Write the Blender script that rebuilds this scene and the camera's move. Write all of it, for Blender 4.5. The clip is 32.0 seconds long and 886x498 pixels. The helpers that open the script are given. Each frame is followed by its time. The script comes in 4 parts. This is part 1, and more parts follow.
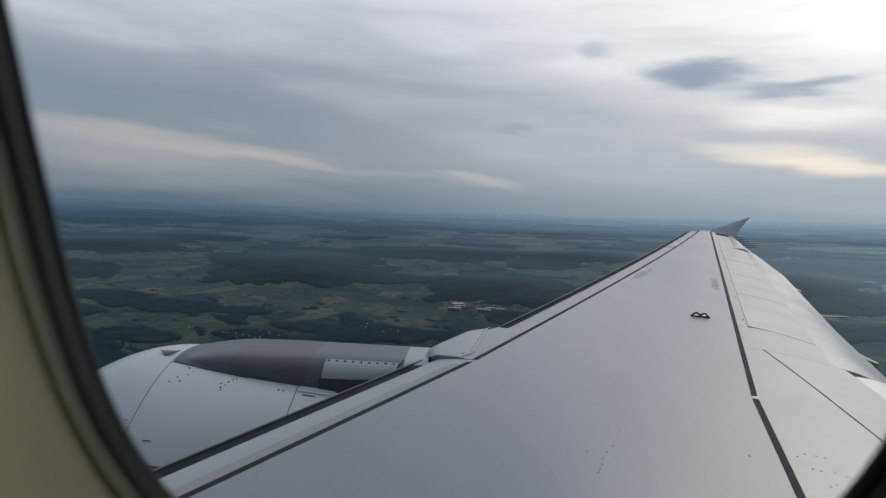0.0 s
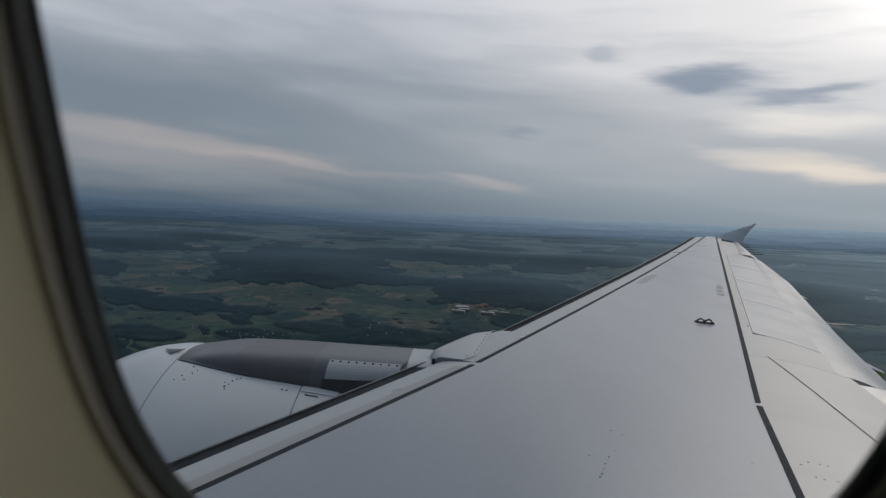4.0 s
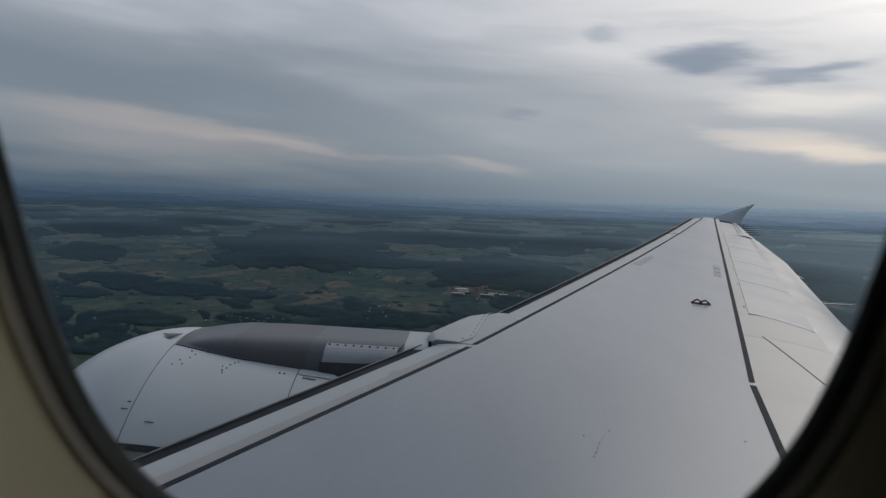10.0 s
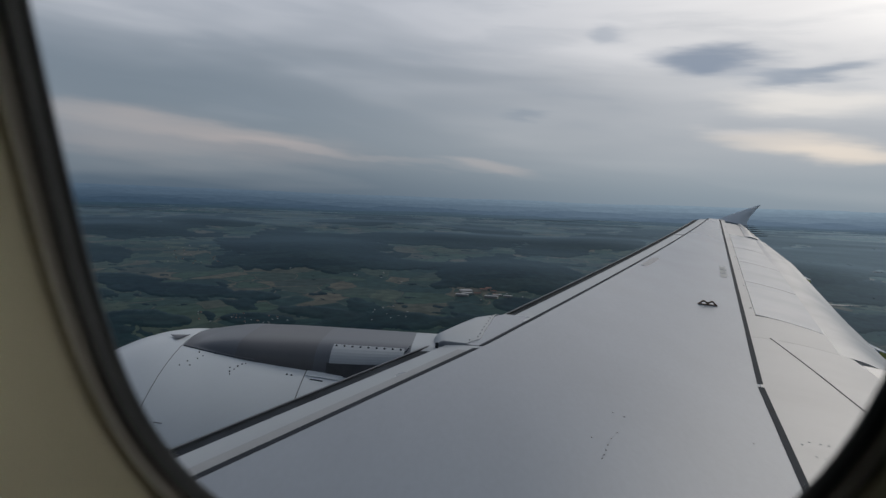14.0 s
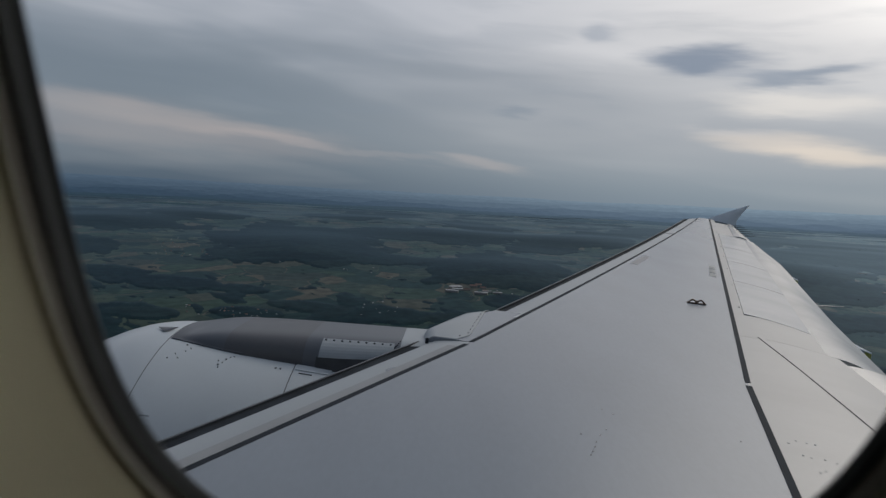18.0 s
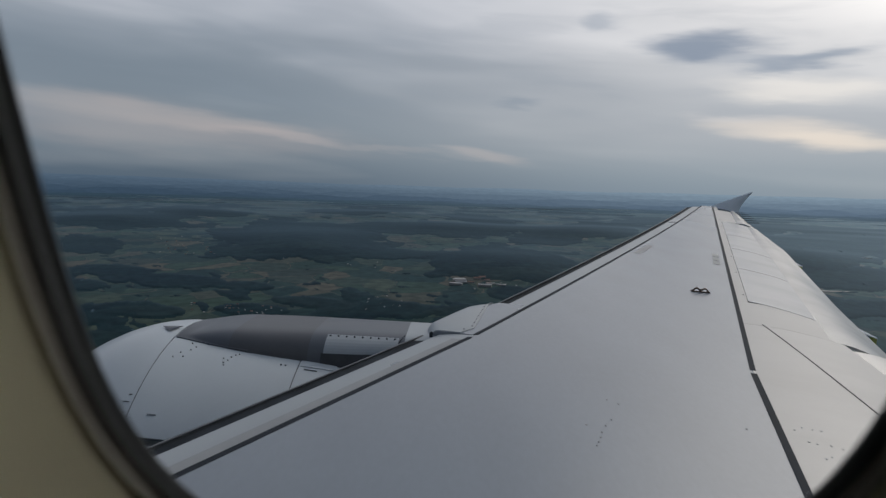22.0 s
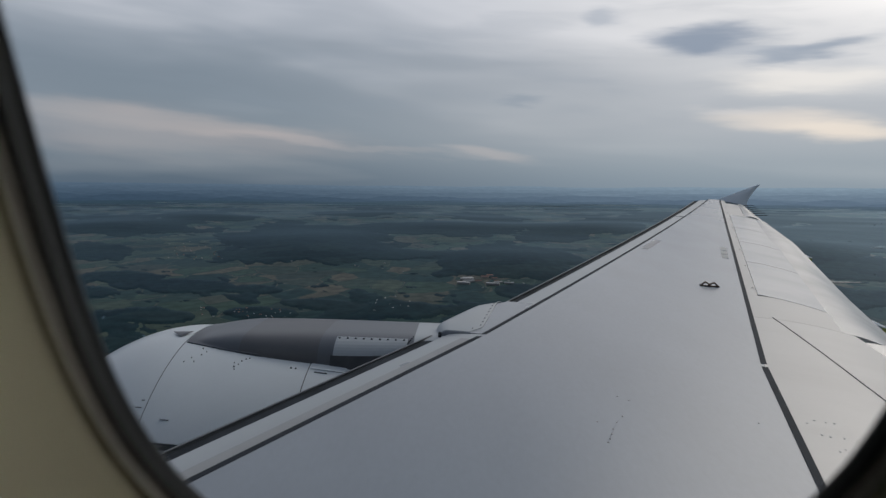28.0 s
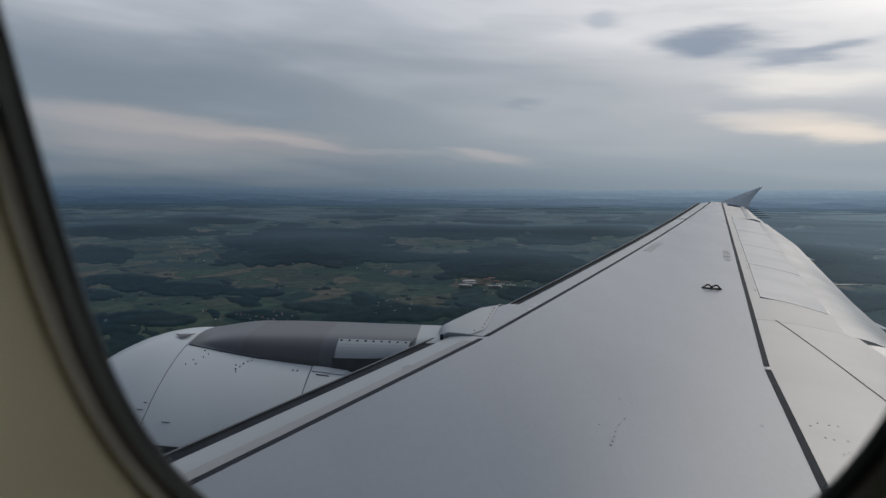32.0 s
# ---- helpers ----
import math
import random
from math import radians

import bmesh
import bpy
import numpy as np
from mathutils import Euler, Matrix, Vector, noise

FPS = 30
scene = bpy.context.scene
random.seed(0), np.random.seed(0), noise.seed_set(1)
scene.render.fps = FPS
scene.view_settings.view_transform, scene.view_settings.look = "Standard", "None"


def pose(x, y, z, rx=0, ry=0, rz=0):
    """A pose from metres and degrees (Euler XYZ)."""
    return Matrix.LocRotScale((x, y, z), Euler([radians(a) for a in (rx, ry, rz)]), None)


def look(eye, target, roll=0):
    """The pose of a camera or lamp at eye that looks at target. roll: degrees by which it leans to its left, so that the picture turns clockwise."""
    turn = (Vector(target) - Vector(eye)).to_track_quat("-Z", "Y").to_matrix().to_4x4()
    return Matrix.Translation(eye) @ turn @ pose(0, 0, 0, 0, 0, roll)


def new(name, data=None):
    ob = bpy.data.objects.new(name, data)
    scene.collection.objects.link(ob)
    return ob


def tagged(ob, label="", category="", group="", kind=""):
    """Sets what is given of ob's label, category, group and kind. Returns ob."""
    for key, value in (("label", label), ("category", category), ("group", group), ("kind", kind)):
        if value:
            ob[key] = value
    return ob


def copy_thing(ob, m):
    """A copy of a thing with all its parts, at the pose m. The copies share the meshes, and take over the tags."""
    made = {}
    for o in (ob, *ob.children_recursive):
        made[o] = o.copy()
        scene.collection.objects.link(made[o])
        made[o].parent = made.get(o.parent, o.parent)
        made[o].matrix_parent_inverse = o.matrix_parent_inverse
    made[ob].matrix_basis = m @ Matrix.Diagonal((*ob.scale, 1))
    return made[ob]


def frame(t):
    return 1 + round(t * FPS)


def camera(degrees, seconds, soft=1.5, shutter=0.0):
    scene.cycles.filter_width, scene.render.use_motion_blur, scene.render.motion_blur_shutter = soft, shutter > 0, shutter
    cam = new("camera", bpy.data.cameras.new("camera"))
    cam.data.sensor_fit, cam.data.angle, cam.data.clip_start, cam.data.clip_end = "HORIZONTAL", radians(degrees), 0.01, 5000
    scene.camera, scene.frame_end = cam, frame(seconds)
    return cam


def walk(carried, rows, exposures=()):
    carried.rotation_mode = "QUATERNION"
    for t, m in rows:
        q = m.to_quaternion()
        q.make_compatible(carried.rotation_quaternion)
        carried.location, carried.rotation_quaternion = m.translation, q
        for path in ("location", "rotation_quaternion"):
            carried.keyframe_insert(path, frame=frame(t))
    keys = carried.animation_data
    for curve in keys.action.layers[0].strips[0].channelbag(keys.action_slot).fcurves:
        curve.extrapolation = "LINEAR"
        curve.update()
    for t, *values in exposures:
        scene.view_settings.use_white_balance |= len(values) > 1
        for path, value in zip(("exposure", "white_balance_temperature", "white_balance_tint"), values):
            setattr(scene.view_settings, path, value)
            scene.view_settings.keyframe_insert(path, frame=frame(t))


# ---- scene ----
cam = camera(73.02, 32.0, soft=1.4)
cam.data.dof.use_dof = True
cam.data.dof.focus_distance = 9.0
cam.data.dof.aperture_fstop = 6.0

# The aircraft's own axes: x aft, y outboard, z up, origin at the eye of the seat.
# It flies a little nose up, 70 m over a landscape that is built at one twentieth of its size.
HEIGHT = 70.0
CRAFT = pose(0, 0, HEIGHT, 0.7, 3.8, 0)
PATH = [
    (0.0, pose(-0.0197, -0.0062, -0.0235, 86.413, -5.649, 1.705)),
    (0.5, pose(-0.0137, -0.0033, -0.0206, 86.176, -5.500, 1.215)),
    (1.0, pose(-0.0165, -0.0065, -0.0198, 86.162, -5.462, 1.336)),
    (1.5, pose(-0.0188, -0.0102, -0.0203, 86.665, -6.168, 2.014)),
    (2.0, pose(-0.0210, -0.0138, -0.0208, 86.636, -6.263, 1.712)),
    (2.5, pose(-0.0251, -0.0144, -0.0239, 87.095, -6.559, 2.200)),
    (3.0, pose(-0.0292, -0.0149, -0.0270, 87.207, -6.811, 2.218)),
    (3.5, pose(-0.0234, -0.0110, -0.0238, 86.886, -6.311, 2.059)),
    (5.5, pose(-0.0174, -0.0302, -0.0224, 86.076, -6.896, 2.815)),
    (6.0, pose(-0.0134, -0.0187, -0.0208, 85.836, -5.926, 1.343)),
    (6.5, pose(-0.0111, -0.0174, -0.0191, 85.797, -6.267, 0.745)),
    (7.0, pose(-0.0088, -0.0160, -0.0175, 85.135, -6.304, 0.879)),
    (7.5, pose(-0.0077, -0.0154, -0.0142, 84.654, -6.132, 1.100)),
    (8.0, pose(-0.0026, -0.0153, -0.0187, 85.070, -6.442, 2.102)),
    (8.5, pose(-0.0025, -0.0138, -0.0202, 85.105, -6.335, 2.286)),
    (9.0, pose(-0.0023, -0.0124, -0.0216, 85.085, -6.278, 2.220)),
    (9.5, pose(0.0000, -0.0144, -0.0205, 85.099, -6.435, 2.063)),
    (10.0, pose(0.0023, -0.0164, -0.0194, 84.968, -5.970, 2.090)),
    (10.5, pose(-0.0007, -0.0159, -0.0193, 85.236, -6.168, 1.940)),
    (11.0, pose(-0.0036, -0.0155, -0.0191, 84.835, -6.671, 1.785)),
    (11.5, pose(-0.0085, -0.0129, -0.0196, 84.656, -6.447, 1.994)),
    (12.0, pose(-0.0132, -0.0104, -0.0201, 84.467, -6.102, 2.223)),
    (12.5, pose(-0.0134, -0.0085, -0.0216, 84.676, -6.309, 2.205)),
    (13.0, pose(-0.0136, -0.0066, -0.0231, 84.763, -5.770, 2.308)),
    (13.5, pose(-0.0145, -0.0124, -0.0216, 84.933, -5.784, 2.471)),
    (14.0, pose(-0.0155, -0.0183, -0.0200, 85.041, -5.910, 2.474)),
    (14.5, pose(-0.0159, -0.0146, -0.0164, 85.002, -6.124, 2.185)),
    (16.5, pose(-0.0228, -0.0070, -0.0272, 85.117, -6.883, 1.887)),
    (17.0, pose(-0.0252, -0.0103, -0.0265, 85.226, -7.091, 1.749)),
    (17.5, pose(-0.0238, -0.0087, -0.0260, 85.139, -6.754, 1.839)),
    (18.0, pose(-0.0222, -0.0071, -0.0256, 84.742, -6.777, 1.633)),
    (18.5, pose(-0.0224, -0.0048, -0.0257, 84.641, -6.411, 1.508)),
    (19.0, pose(-0.0226, -0.0026, -0.0259, 84.540, -6.048, 1.540)),
    (19.5, pose(-0.0192, -0.0037, -0.0235, 84.271, -5.621, 1.505)),
    (20.0, pose(-0.0157, -0.0047, -0.0211, 84.351, -5.255, 1.621)),
    (20.5, pose(-0.0150, -0.0056, -0.0215, 84.420, -5.173, 1.742)),
    (21.0, pose(-0.0143, -0.0065, -0.0218, 84.494, -5.163, 1.771)),
    (21.5, pose(-0.0156, -0.0058, -0.0212, 84.340, -5.354, 1.883)),
    (22.0, pose(-0.0170, -0.0051, -0.0204, 84.055, -5.582, 1.822)),
    (22.5, pose(-0.0181, -0.0023, -0.0227, 84.056, -5.737, 1.822)),
    (23.0, pose(-0.0193, 0.0004, -0.0250, 84.147, -5.734, 1.831)),
    (23.5, pose(-0.0193, -0.0042, -0.0230, 84.346, -5.867, 2.047)),
    (24.0, pose(-0.0192, -0.0087, -0.0211, 84.250, -5.457, 2.189)),
    (24.5, pose(-0.0191, -0.0095, -0.0206, 84.127, -5.081, 2.337)),
    (25.0, pose(-0.0191, -0.0103, -0.0201, 84.064, -4.807, 2.552)),
    (25.5, pose(-0.0164, -0.0100, -0.0196, 84.206, -4.360, 2.438)),
    (27.5, pose(-0.0165, -0.0093, -0.0169, 84.045, -4.457, 2.512)),
    (28.0, pose(-0.0166, -0.0091, -0.0163, 83.958, -4.239, 2.351)),
    (28.5, pose(-0.0167, -0.0087, -0.0186, 83.968, -4.204, 2.345)),
    (29.0, pose(-0.0168, -0.0083, -0.0209, 84.184, -4.482, 2.359)),
    (29.5, pose(-0.0165, -0.0082, -0.0203, 84.115, -4.228, 2.193)),
    (30.0, pose(-0.0162, -0.0081, -0.0196, 84.146, -4.656, 2.270)),
    (30.5, pose(-0.0161, -0.0082, -0.0187, 84.092, -4.332, 2.405)),
    (31.0, pose(-0.0160, -0.0084, -0.0179, 84.090, -4.120, 2.420)),
    (31.5, pose(-0.0160, -0.0078, -0.0189, 84.101, -4.123, 2.322)),
    (32.0, pose(-0.0161, -0.0072, -0.0198, 84.208, -4.196, 2.525)),
]
EXPOSURE = [(t, e, 6380, 10) for t, e in ((0.0, 0.30), (1.0, 0.38), (2.0, 0.36), (3.0, 0.14), (6.0, 0.02), (8.5, -0.03), (11.0, 0.05), (14.0, 0.05), (17.0, -0.08), (19.0, 0.02), (23.0, 0.09), (25.0, 0.14), (32.0, 0.13))]
walk(cam, [(t, CRAFT @ m) for t, m in PATH], EXPOSURE)


# ---- world and sun ----
def build_world():
    world = bpy.data.worlds.new("sky")
    scene.world = world
    world.use_nodes = True
    nt = world.node_tree
    nt.nodes.clear()
    N, L = nt.nodes.new, nt.links.new
    out, bg = N("ShaderNodeOutputWorld"), N("ShaderNodeBackground")
    L(bg.outputs[0], out.inputs[0])
    tc, sep = N("ShaderNodeTexCoord"), N("ShaderNodeSeparateXYZ")
    L(tc.outputs["Generated"], sep.inputs[0])

    def math(op, a, b=None, c=None, clamp=False):
        n = N("ShaderNodeMath")
        n.operation, n.use_clamp = op, clamp
        for i, v in enumerate((a, b, c)):
            if v is None:
                continue
            if isinstance(v, (int, float)):
                n.inputs[i].default_value = v
            else:
                L(v, n.inputs[i])
        return n.outputs[0]

    def mix(fac, a, b):
        n = N("ShaderNodeMix")
        n.data_type = "RGBA"
        if isinstance(fac, (int, float)):
            n.inputs[0].default_value = fac
        else:
            L(fac, n.inputs[0])
        for i, v in ((6, a), (7, b)):
            if isinstance(v, tuple):
                n.inputs[i].default_value = (*v, 1)
            else:
                L(v, n.inputs[i])
        return n.outputs[2]

    def step(v, lo, hi):
        n = N("ShaderNodeMapRange")
        n.interpolation_type = "SMOOTHERSTEP"
        L(v, n.inputs[0])
        n.inputs[1].default_value, n.inputs[2].default_value = lo, hi
        return n.outputs[0]

    x, y, z = sep.outputs
    az = math("DEGREES", math("ARCTAN2", x, y))
    el = math("DEGREES", math("ARCSINE", z))
    # streaky layers: directions stretched along the horizon
    comb = N("ShaderNodeCombineXYZ")
    L(math("MULTIPLY", az, 0.045), comb.inputs[0])
    L(math("MULTIPLY", math("ADD", el, math("MULTIPLY", az, 0.06)), 0.27), comb.inputs[1])

    def noise_tex(scale, detail, rough, distort):
        n = N("ShaderNodeTexNoise")
        n.inputs["Scale"].default_value, n.inputs["Detail"].default_value = scale, detail
        n.inputs["Roughness"].default_value, n.inputs["Distortion"].default_value = rough, distort
        L(comb.outputs[0], n.inputs["Vector"])
        return n.outputs["Fac"]

    big, fine = noise_tex(0.7, 3, 0.45, 0.3), noise_tex(1.9, 5, 0.5, 0.4)
    warp = math("SUBTRACT", fine, 0.5)
    warp_big = math("SUBTRACT", big, 0.5)

    # bent directions, for ragged cloud edges
    bent = N("ShaderNodeTexNoise")
    bent.inputs["Scale"].default_value, bent.inputs["Detail"].default_value, bent.inputs["Roughness"].default_value = 2.2, 4.5, 0.52
    L(comb.outputs[0], bent.inputs["Vector"])
    bsep = N("ShaderNodeSeparateColor")
    L(bent.outputs["Color"], bsep.inputs[0])
    azw = math("ADD", az, math("MULTIPLY", math("SUBTRACT", bsep.outputs[0], 0.5), 16.0))
    elw = math("ADD", el, math("MULTIPLY", math("SUBTRACT", bsep.outputs[1], 0.5), 4.5))

    def blob(a0, e0, wa, we, tilt=0.0, ragged=0.5, bend=1.0):
        """A cloud round one direction: 1 in its middle, 0 outside."""
        azb = math("ADD", az, math("MULTIPLY", math("SUBTRACT", azw, az), bend))
        elb = math("ADD", el, math("MULTIPLY", math("SUBTRACT", elw, el), bend))
        da = math("DIVIDE", math("SUBTRACT", azb, a0), wa)
        de = math("DIVIDE", math("SUBTRACT", math("SUBTRACT", elb, e0), math("MULTIPLY", math("SUBTRACT", azb, a0), tilt)), we)
        d = math("SQRT", math("ADD", math("MULTIPLY", da, da), math("MULTIPLY", de, de)))
        d = math("ADD", d, math("MULTIPLY", warp, ragged))
        return math("SUBTRACT", 1.0, step(d, 0.1, 1.2))

    sky = N("ShaderNodeTexSky")
    sky.sky_type, sky.sun_disc = "NISHITA", False
    sky.sun_elevation, sky.sun_rotation = radians(SUN_EL), radians(SUN_AZ)
    clear = N("ShaderNodeMix")
    clear.data_type, clear.blend_type = "RGBA", "MULTIPLY"
    clear.inputs[0].default_value = 1.0
    L(sky.outputs[0], clear.inputs[6])
    clear.inputs[7].default_value = (0.09, 0.09, 0.09, 1)

    side = step(az, -34.0, 38.0)
    low, mid, high = mix(side, (0.068, 0.106, 0.153), (0.192, 0.258, 0.322)), mix(side, (0.183, 0.220, 0.258), (0.392, 0.408, 0.432)), mix(side, (0.51, 0.53, 0.575), (0.76, 0.748, 0.755))
    base = mix(step(el, -1.0, 7.5), low, mid)
    base = mix(step(math("ADD", el, math("MULTIPLY", warp_big, 16.0)), 6.0, 24.0), base, high)
    # brighter and warmer towards the veiled sun
    toward = math("ADD", math("MULTIPLY", step(az, -10.0, 48.0), step(el, 1.0, 20.0)), math("MULTIPLY", warp_big, 0.5), clamp=True)
    base = mix(math("MULTIPLY", toward, 0.85), base, (0.97, 0.925, 0.875))
    base = mix(math("MULTIPLY", step(fine, 0.42, 0.72), math("MULTIPLY", step(el, 3.0, 10.0), 0.19)), base, (0.235, 0.275, 0.325))
    for a0, e0, wa, we, tilt, bend, k, colour in CLOUDS:
        base = mix(math("MULTIPLY", blob(a0, e0, wa, we, tilt, 0.5, bend), k), base, colour)
    # unseen sky overhead and behind, darkened to dim the light on everything
    base = mix(step(el, 22.0, 48.0), base, (0.165, 0.195, 0.245))
    base = mix(math("SUBTRACT", 1.0, step(y, -0.35, 0.30)), base, (0.15, 0.18, 0.23))
    # the thin place in the cloud through which the sun shines, beyond the wing
    glow = math("ADD", math("MULTIPLY", math("ADD", math("MULTIPLY", x, GLOW.x), math("ADD", math("MULTIPLY", y, GLOW.y), math("MULTIPLY", z, GLOW.z))), 1.0), 0.0)
    base = mix(math("POWER", step(glow, 0.82, 1.0), 1.2), base, (2.2, 2.08, 1.92))
    base = mix(0.06, base, clear.outputs[2])
    L(base, bg.inputs[0])
    bg.inputs[1].default_value = 1.0


SUN_EL, SUN_AZ = 39.0, 54.0
# azimuth, elevation, half sizes, tilt, raggedness, strength, colour
CLOUDS = (
    (-26, 5.0, 20, 2.5, -0.045, 0.6, 0.50, (0.34, 0.315, 0.32)),
    (-25, 6.1, 17, 1.2, -0.055, 0.45, 0.34, (0.50, 0.435, 0.405)),
    (-17, 5.2, 8, 0.6, -0.07, 0.5, 0.40, (0.46, 0.40, 0.385)),
    (-8, 4.2, 10, 0.5, -0.09, 0.6, 0.30, (0.36, 0.34, 0.345)),
    (1.5, 4.0, 5.0, 0.85, -0.14, 0.5, 0.50, (0.45, 0.41, 0.40)),
    (28, 6.2, 8.5, 1.15, -0.13, 0.38, 0.52, (0.86, 0.74, 0.62)),
    (32, 5.4, 6.5, 0.8, -0.12, 0.45, 0.45, (0.90, 0.77, 0.63)),
    (24, 7.4, 5.0, 0.5, -0.08, 0.6, 0.30, (0.66, 0.62, 0.60)),
    (33.5, 4.7, 5.0, 0.8, -0.10, 0.6, 0.42, (0.80, 0.69, 0.58)),
    (29, 9.5, 8.0, 1.5, -0.07, 0.6, 0.55, (0.92, 0.85, 0.76)),
    (21.0, 13.1, 5.8, 1.6, -0.02, 0.6, 0.95, (0.235, 0.275, 0.34)),
    (28.5, 11.6, 5.6, 0.9, 0.07, 0.7, 0.85, (0.27, 0.31, 0.37)),
    (25.5, 11.8, 3.4, 0.6, -0.05, 0.7, 0.50, (0.30, 0.34, 0.40)),
    (11.8, 15.5, 2.1, 0.9, 0.0, 0.4, 0.50, (0.30, 0.34, 0.40)),
    (5.0, 8.7, 4.0, 0.45, -0.03, 0.5, 0.55, (0.23, 0.27, 0.32)),
)
_a, _e = radians(SUN_AZ), radians(SUN_EL)
GLOW = Vector((math.sin(_a) * math.cos(_e), math.cos(_a) * math.cos(_e), math.sin(_e)))
build_world()
sun = new("sun", bpy.data.lights.new("sun", "SUN"))
sun.data.energy, sun.data.angle, sun.data.color = 0.6, radians(12), (1.0, 0.9, 0.78)
sun.matrix_world = look(GLOW * 200, (0, 0, 0))


# ---- materials ----
def material(name, colour, rough=0.5, metal=0.0, vary=0.12, scale=3.0, fine=60.0, bump=0.02, spec=0.5, dirt=None, dirt_scale=1.2, streak=(1, 1, 1), per_object=0.0):
    m = bpy.data.materials.new(name)
    m.use_nodes = True
    nt = m.node_tree
    N, L = nt.nodes.new, nt.links.new
    b = nt.nodes["Principled BSDF"]
    b.inputs["Roughness"].default_value, b.inputs["Metallic"].default_value = rough, metal
    b.inputs["Specular IOR Level"].default_value = spec
    tc, mp = N("ShaderNodeTexCoord"), N("ShaderNodeMapping")
    mp.inputs["Scale"].default_value = streak
    L(tc.outputs["Object"], mp.inputs[0])

    def tex(s, detail=4.0):
        n = N("ShaderNodeTexNoise")
        n.inputs["Scale"].default_value, n.inputs["Detail"].default_value = s, detail
        L(mp.outputs[0], n.inputs["Vector"])
        return n.outputs["Fac"]

    wide, grain = tex(scale), tex(fine, 2.0)
    ramp = N("ShaderNodeMapRange")
    L(wide, ramp.inputs[0])
    ramp.inputs[1].default_value, ramp.inputs[2].default_value = 0.3, 0.7
    ramp.inputs[3].default_value, ramp.inputs[4].default_value = 1 - vary, 1 + vary
    g = N("ShaderNodeMapRange")
    L(grain, g.inputs[0])
    g.inputs[3].default_value, g.inputs[4].default_value = 1 - vary * 0.5, 1 + vary * 0.5
    mul = N("ShaderNodeMath")
    mul.operation = "MULTIPLY"
    L(ramp.outputs[0], mul.inputs[0])
    L(g.outputs[0], mul.inputs[1])
    value = mul.outputs[0]
    if per_object:
        info, r = N("ShaderNodeObjectInfo"), N("ShaderNodeMapRange")
        L(info.outputs["Random"], r.inputs[0])
        r.inputs[3].default_value, r.inputs[4].default_value = 1 - per_object, 1 + per_object
        mul2 = N("ShaderNodeMath")
        mul2.operation = "MULTIPLY"
        L(value, mul2.inputs[0])
        L(r.outputs[0], mul2.inputs[1])
        value = mul2.outputs[0]
    col = N("ShaderNodeVectorMath")
    col.operation = "SCALE"
    col.inputs[0].default_value = colour
    L(value, col.inputs["Scale"])
    c = col.outputs[0]
    if dirt:
        mx, rr = N("ShaderNodeMix"), N("ShaderNodeMapRange")
        mx.data_type = "RGBA"
        L(tex(dirt_scale, 6.0), rr.inputs[0])
        rr.inputs[1].default_value, rr.inputs[2].default_value = 0.52, 0.75
        rr.inputs[4].default_value = dirt[3]
        L(rr.outputs[0], mx.inputs[0])
        L(c, mx.inputs[6])
        mx.inputs[7].default_value = (*dirt[:3], 1)
        c = mx.outputs[2]
    L(c, b.inputs["Base Color"])
    rv = N("ShaderNodeMapRange")
    L(wide, rv.inputs[0])
    rv.inputs[3].default_value, rv.inputs[4].default_value = max(rough - 0.07, 0.03), min(rough + 0.07, 1)
    L(rv.outputs[0], b.inputs["Roughness"])
    if bump:
        bp = N("ShaderNodeBump")
        bp.inputs["Strength"].default_value, bp.inputs["Distance"].default_value = bump, 0.01
        L(grain, bp.inputs["Height"])
        L(bp.outputs[0], b.inputs["Normal"])
    return m


M_SKIN = material("wing_paint", (0.208, 0.238, 0.277), 0.24, 0.0, 0.08, 0.9, 40, 0.008, 0.72, (0.200, 0.214, 0.236, 0.45), 0.7, (1.0, 0.45, 1))
# the aft paint's warm tint holds reflected light
M_AFT = material("aft_paint_warm_lit", (0.395, 0.393, 0.388), 0.34, 0.0, 0.05, 1.6, 50, 0.01, 0.5, (0.30, 0.29, 0.285, 0.4), 1.1, (0.5, 1.6, 1))
M_LEAD = material("leading_edge_paint", (0.300, 0.332, 0.360), 0.33, 0.0, 0.05, 2.0, 60, 0.01, 0.5, (0.30, 0.31, 0.32, 0.35), 2.0)
M_NOSE = material("wing_nose_paint", (0.265, 0.296, 0.324), 0.30, 0.0, 0.06, 2.0, 60, 0.01, 0.55, (0.24, 0.26, 0.28, 0.4), 2.0)
M_SLAT = material("slat_shade_dark", (0.055, 0.062, 0.070), 0.4, 0.0, 0.08, 3.0, 60, 0.01)
M_STEP = material("darker_grey_paint", (0.24, 0.255, 0.27), 0.42, 0.0, 0.08, 4.0, 60, 0.01)
M_SEAL = material("dark_sealant", (0.025, 0.031, 0.040), 0.8, 0.0, 0.2, 8.0, 90, 0.03, 0.15)
M_GAP = material("gap_shade_and_bracket", (0.026, 0.032, 0.040), 0.8, 0.0, 0.3, 5.0, 60, 0.03, 0.1)
M_COWL = material("nacelle_white_paint", (0.49, 0.535, 0.57), 0.30, 0.0, 0.04, 1.4, 50, 0.01, 0.5, (0.48, 0.49, 0.50, 0.3), 0.9)
M_SEAM = material("grey_joint", (0.10, 0.10, 0.105), 0.7, 0.0, 0.2, 6.0, 60, 0.02, 0.2)
M_DEEP = material("recess_shade_grey", (0.068, 0.071, 0.076), 0.7, 0.0, 0.2, 6.0, 60, 0.02, 0.2)
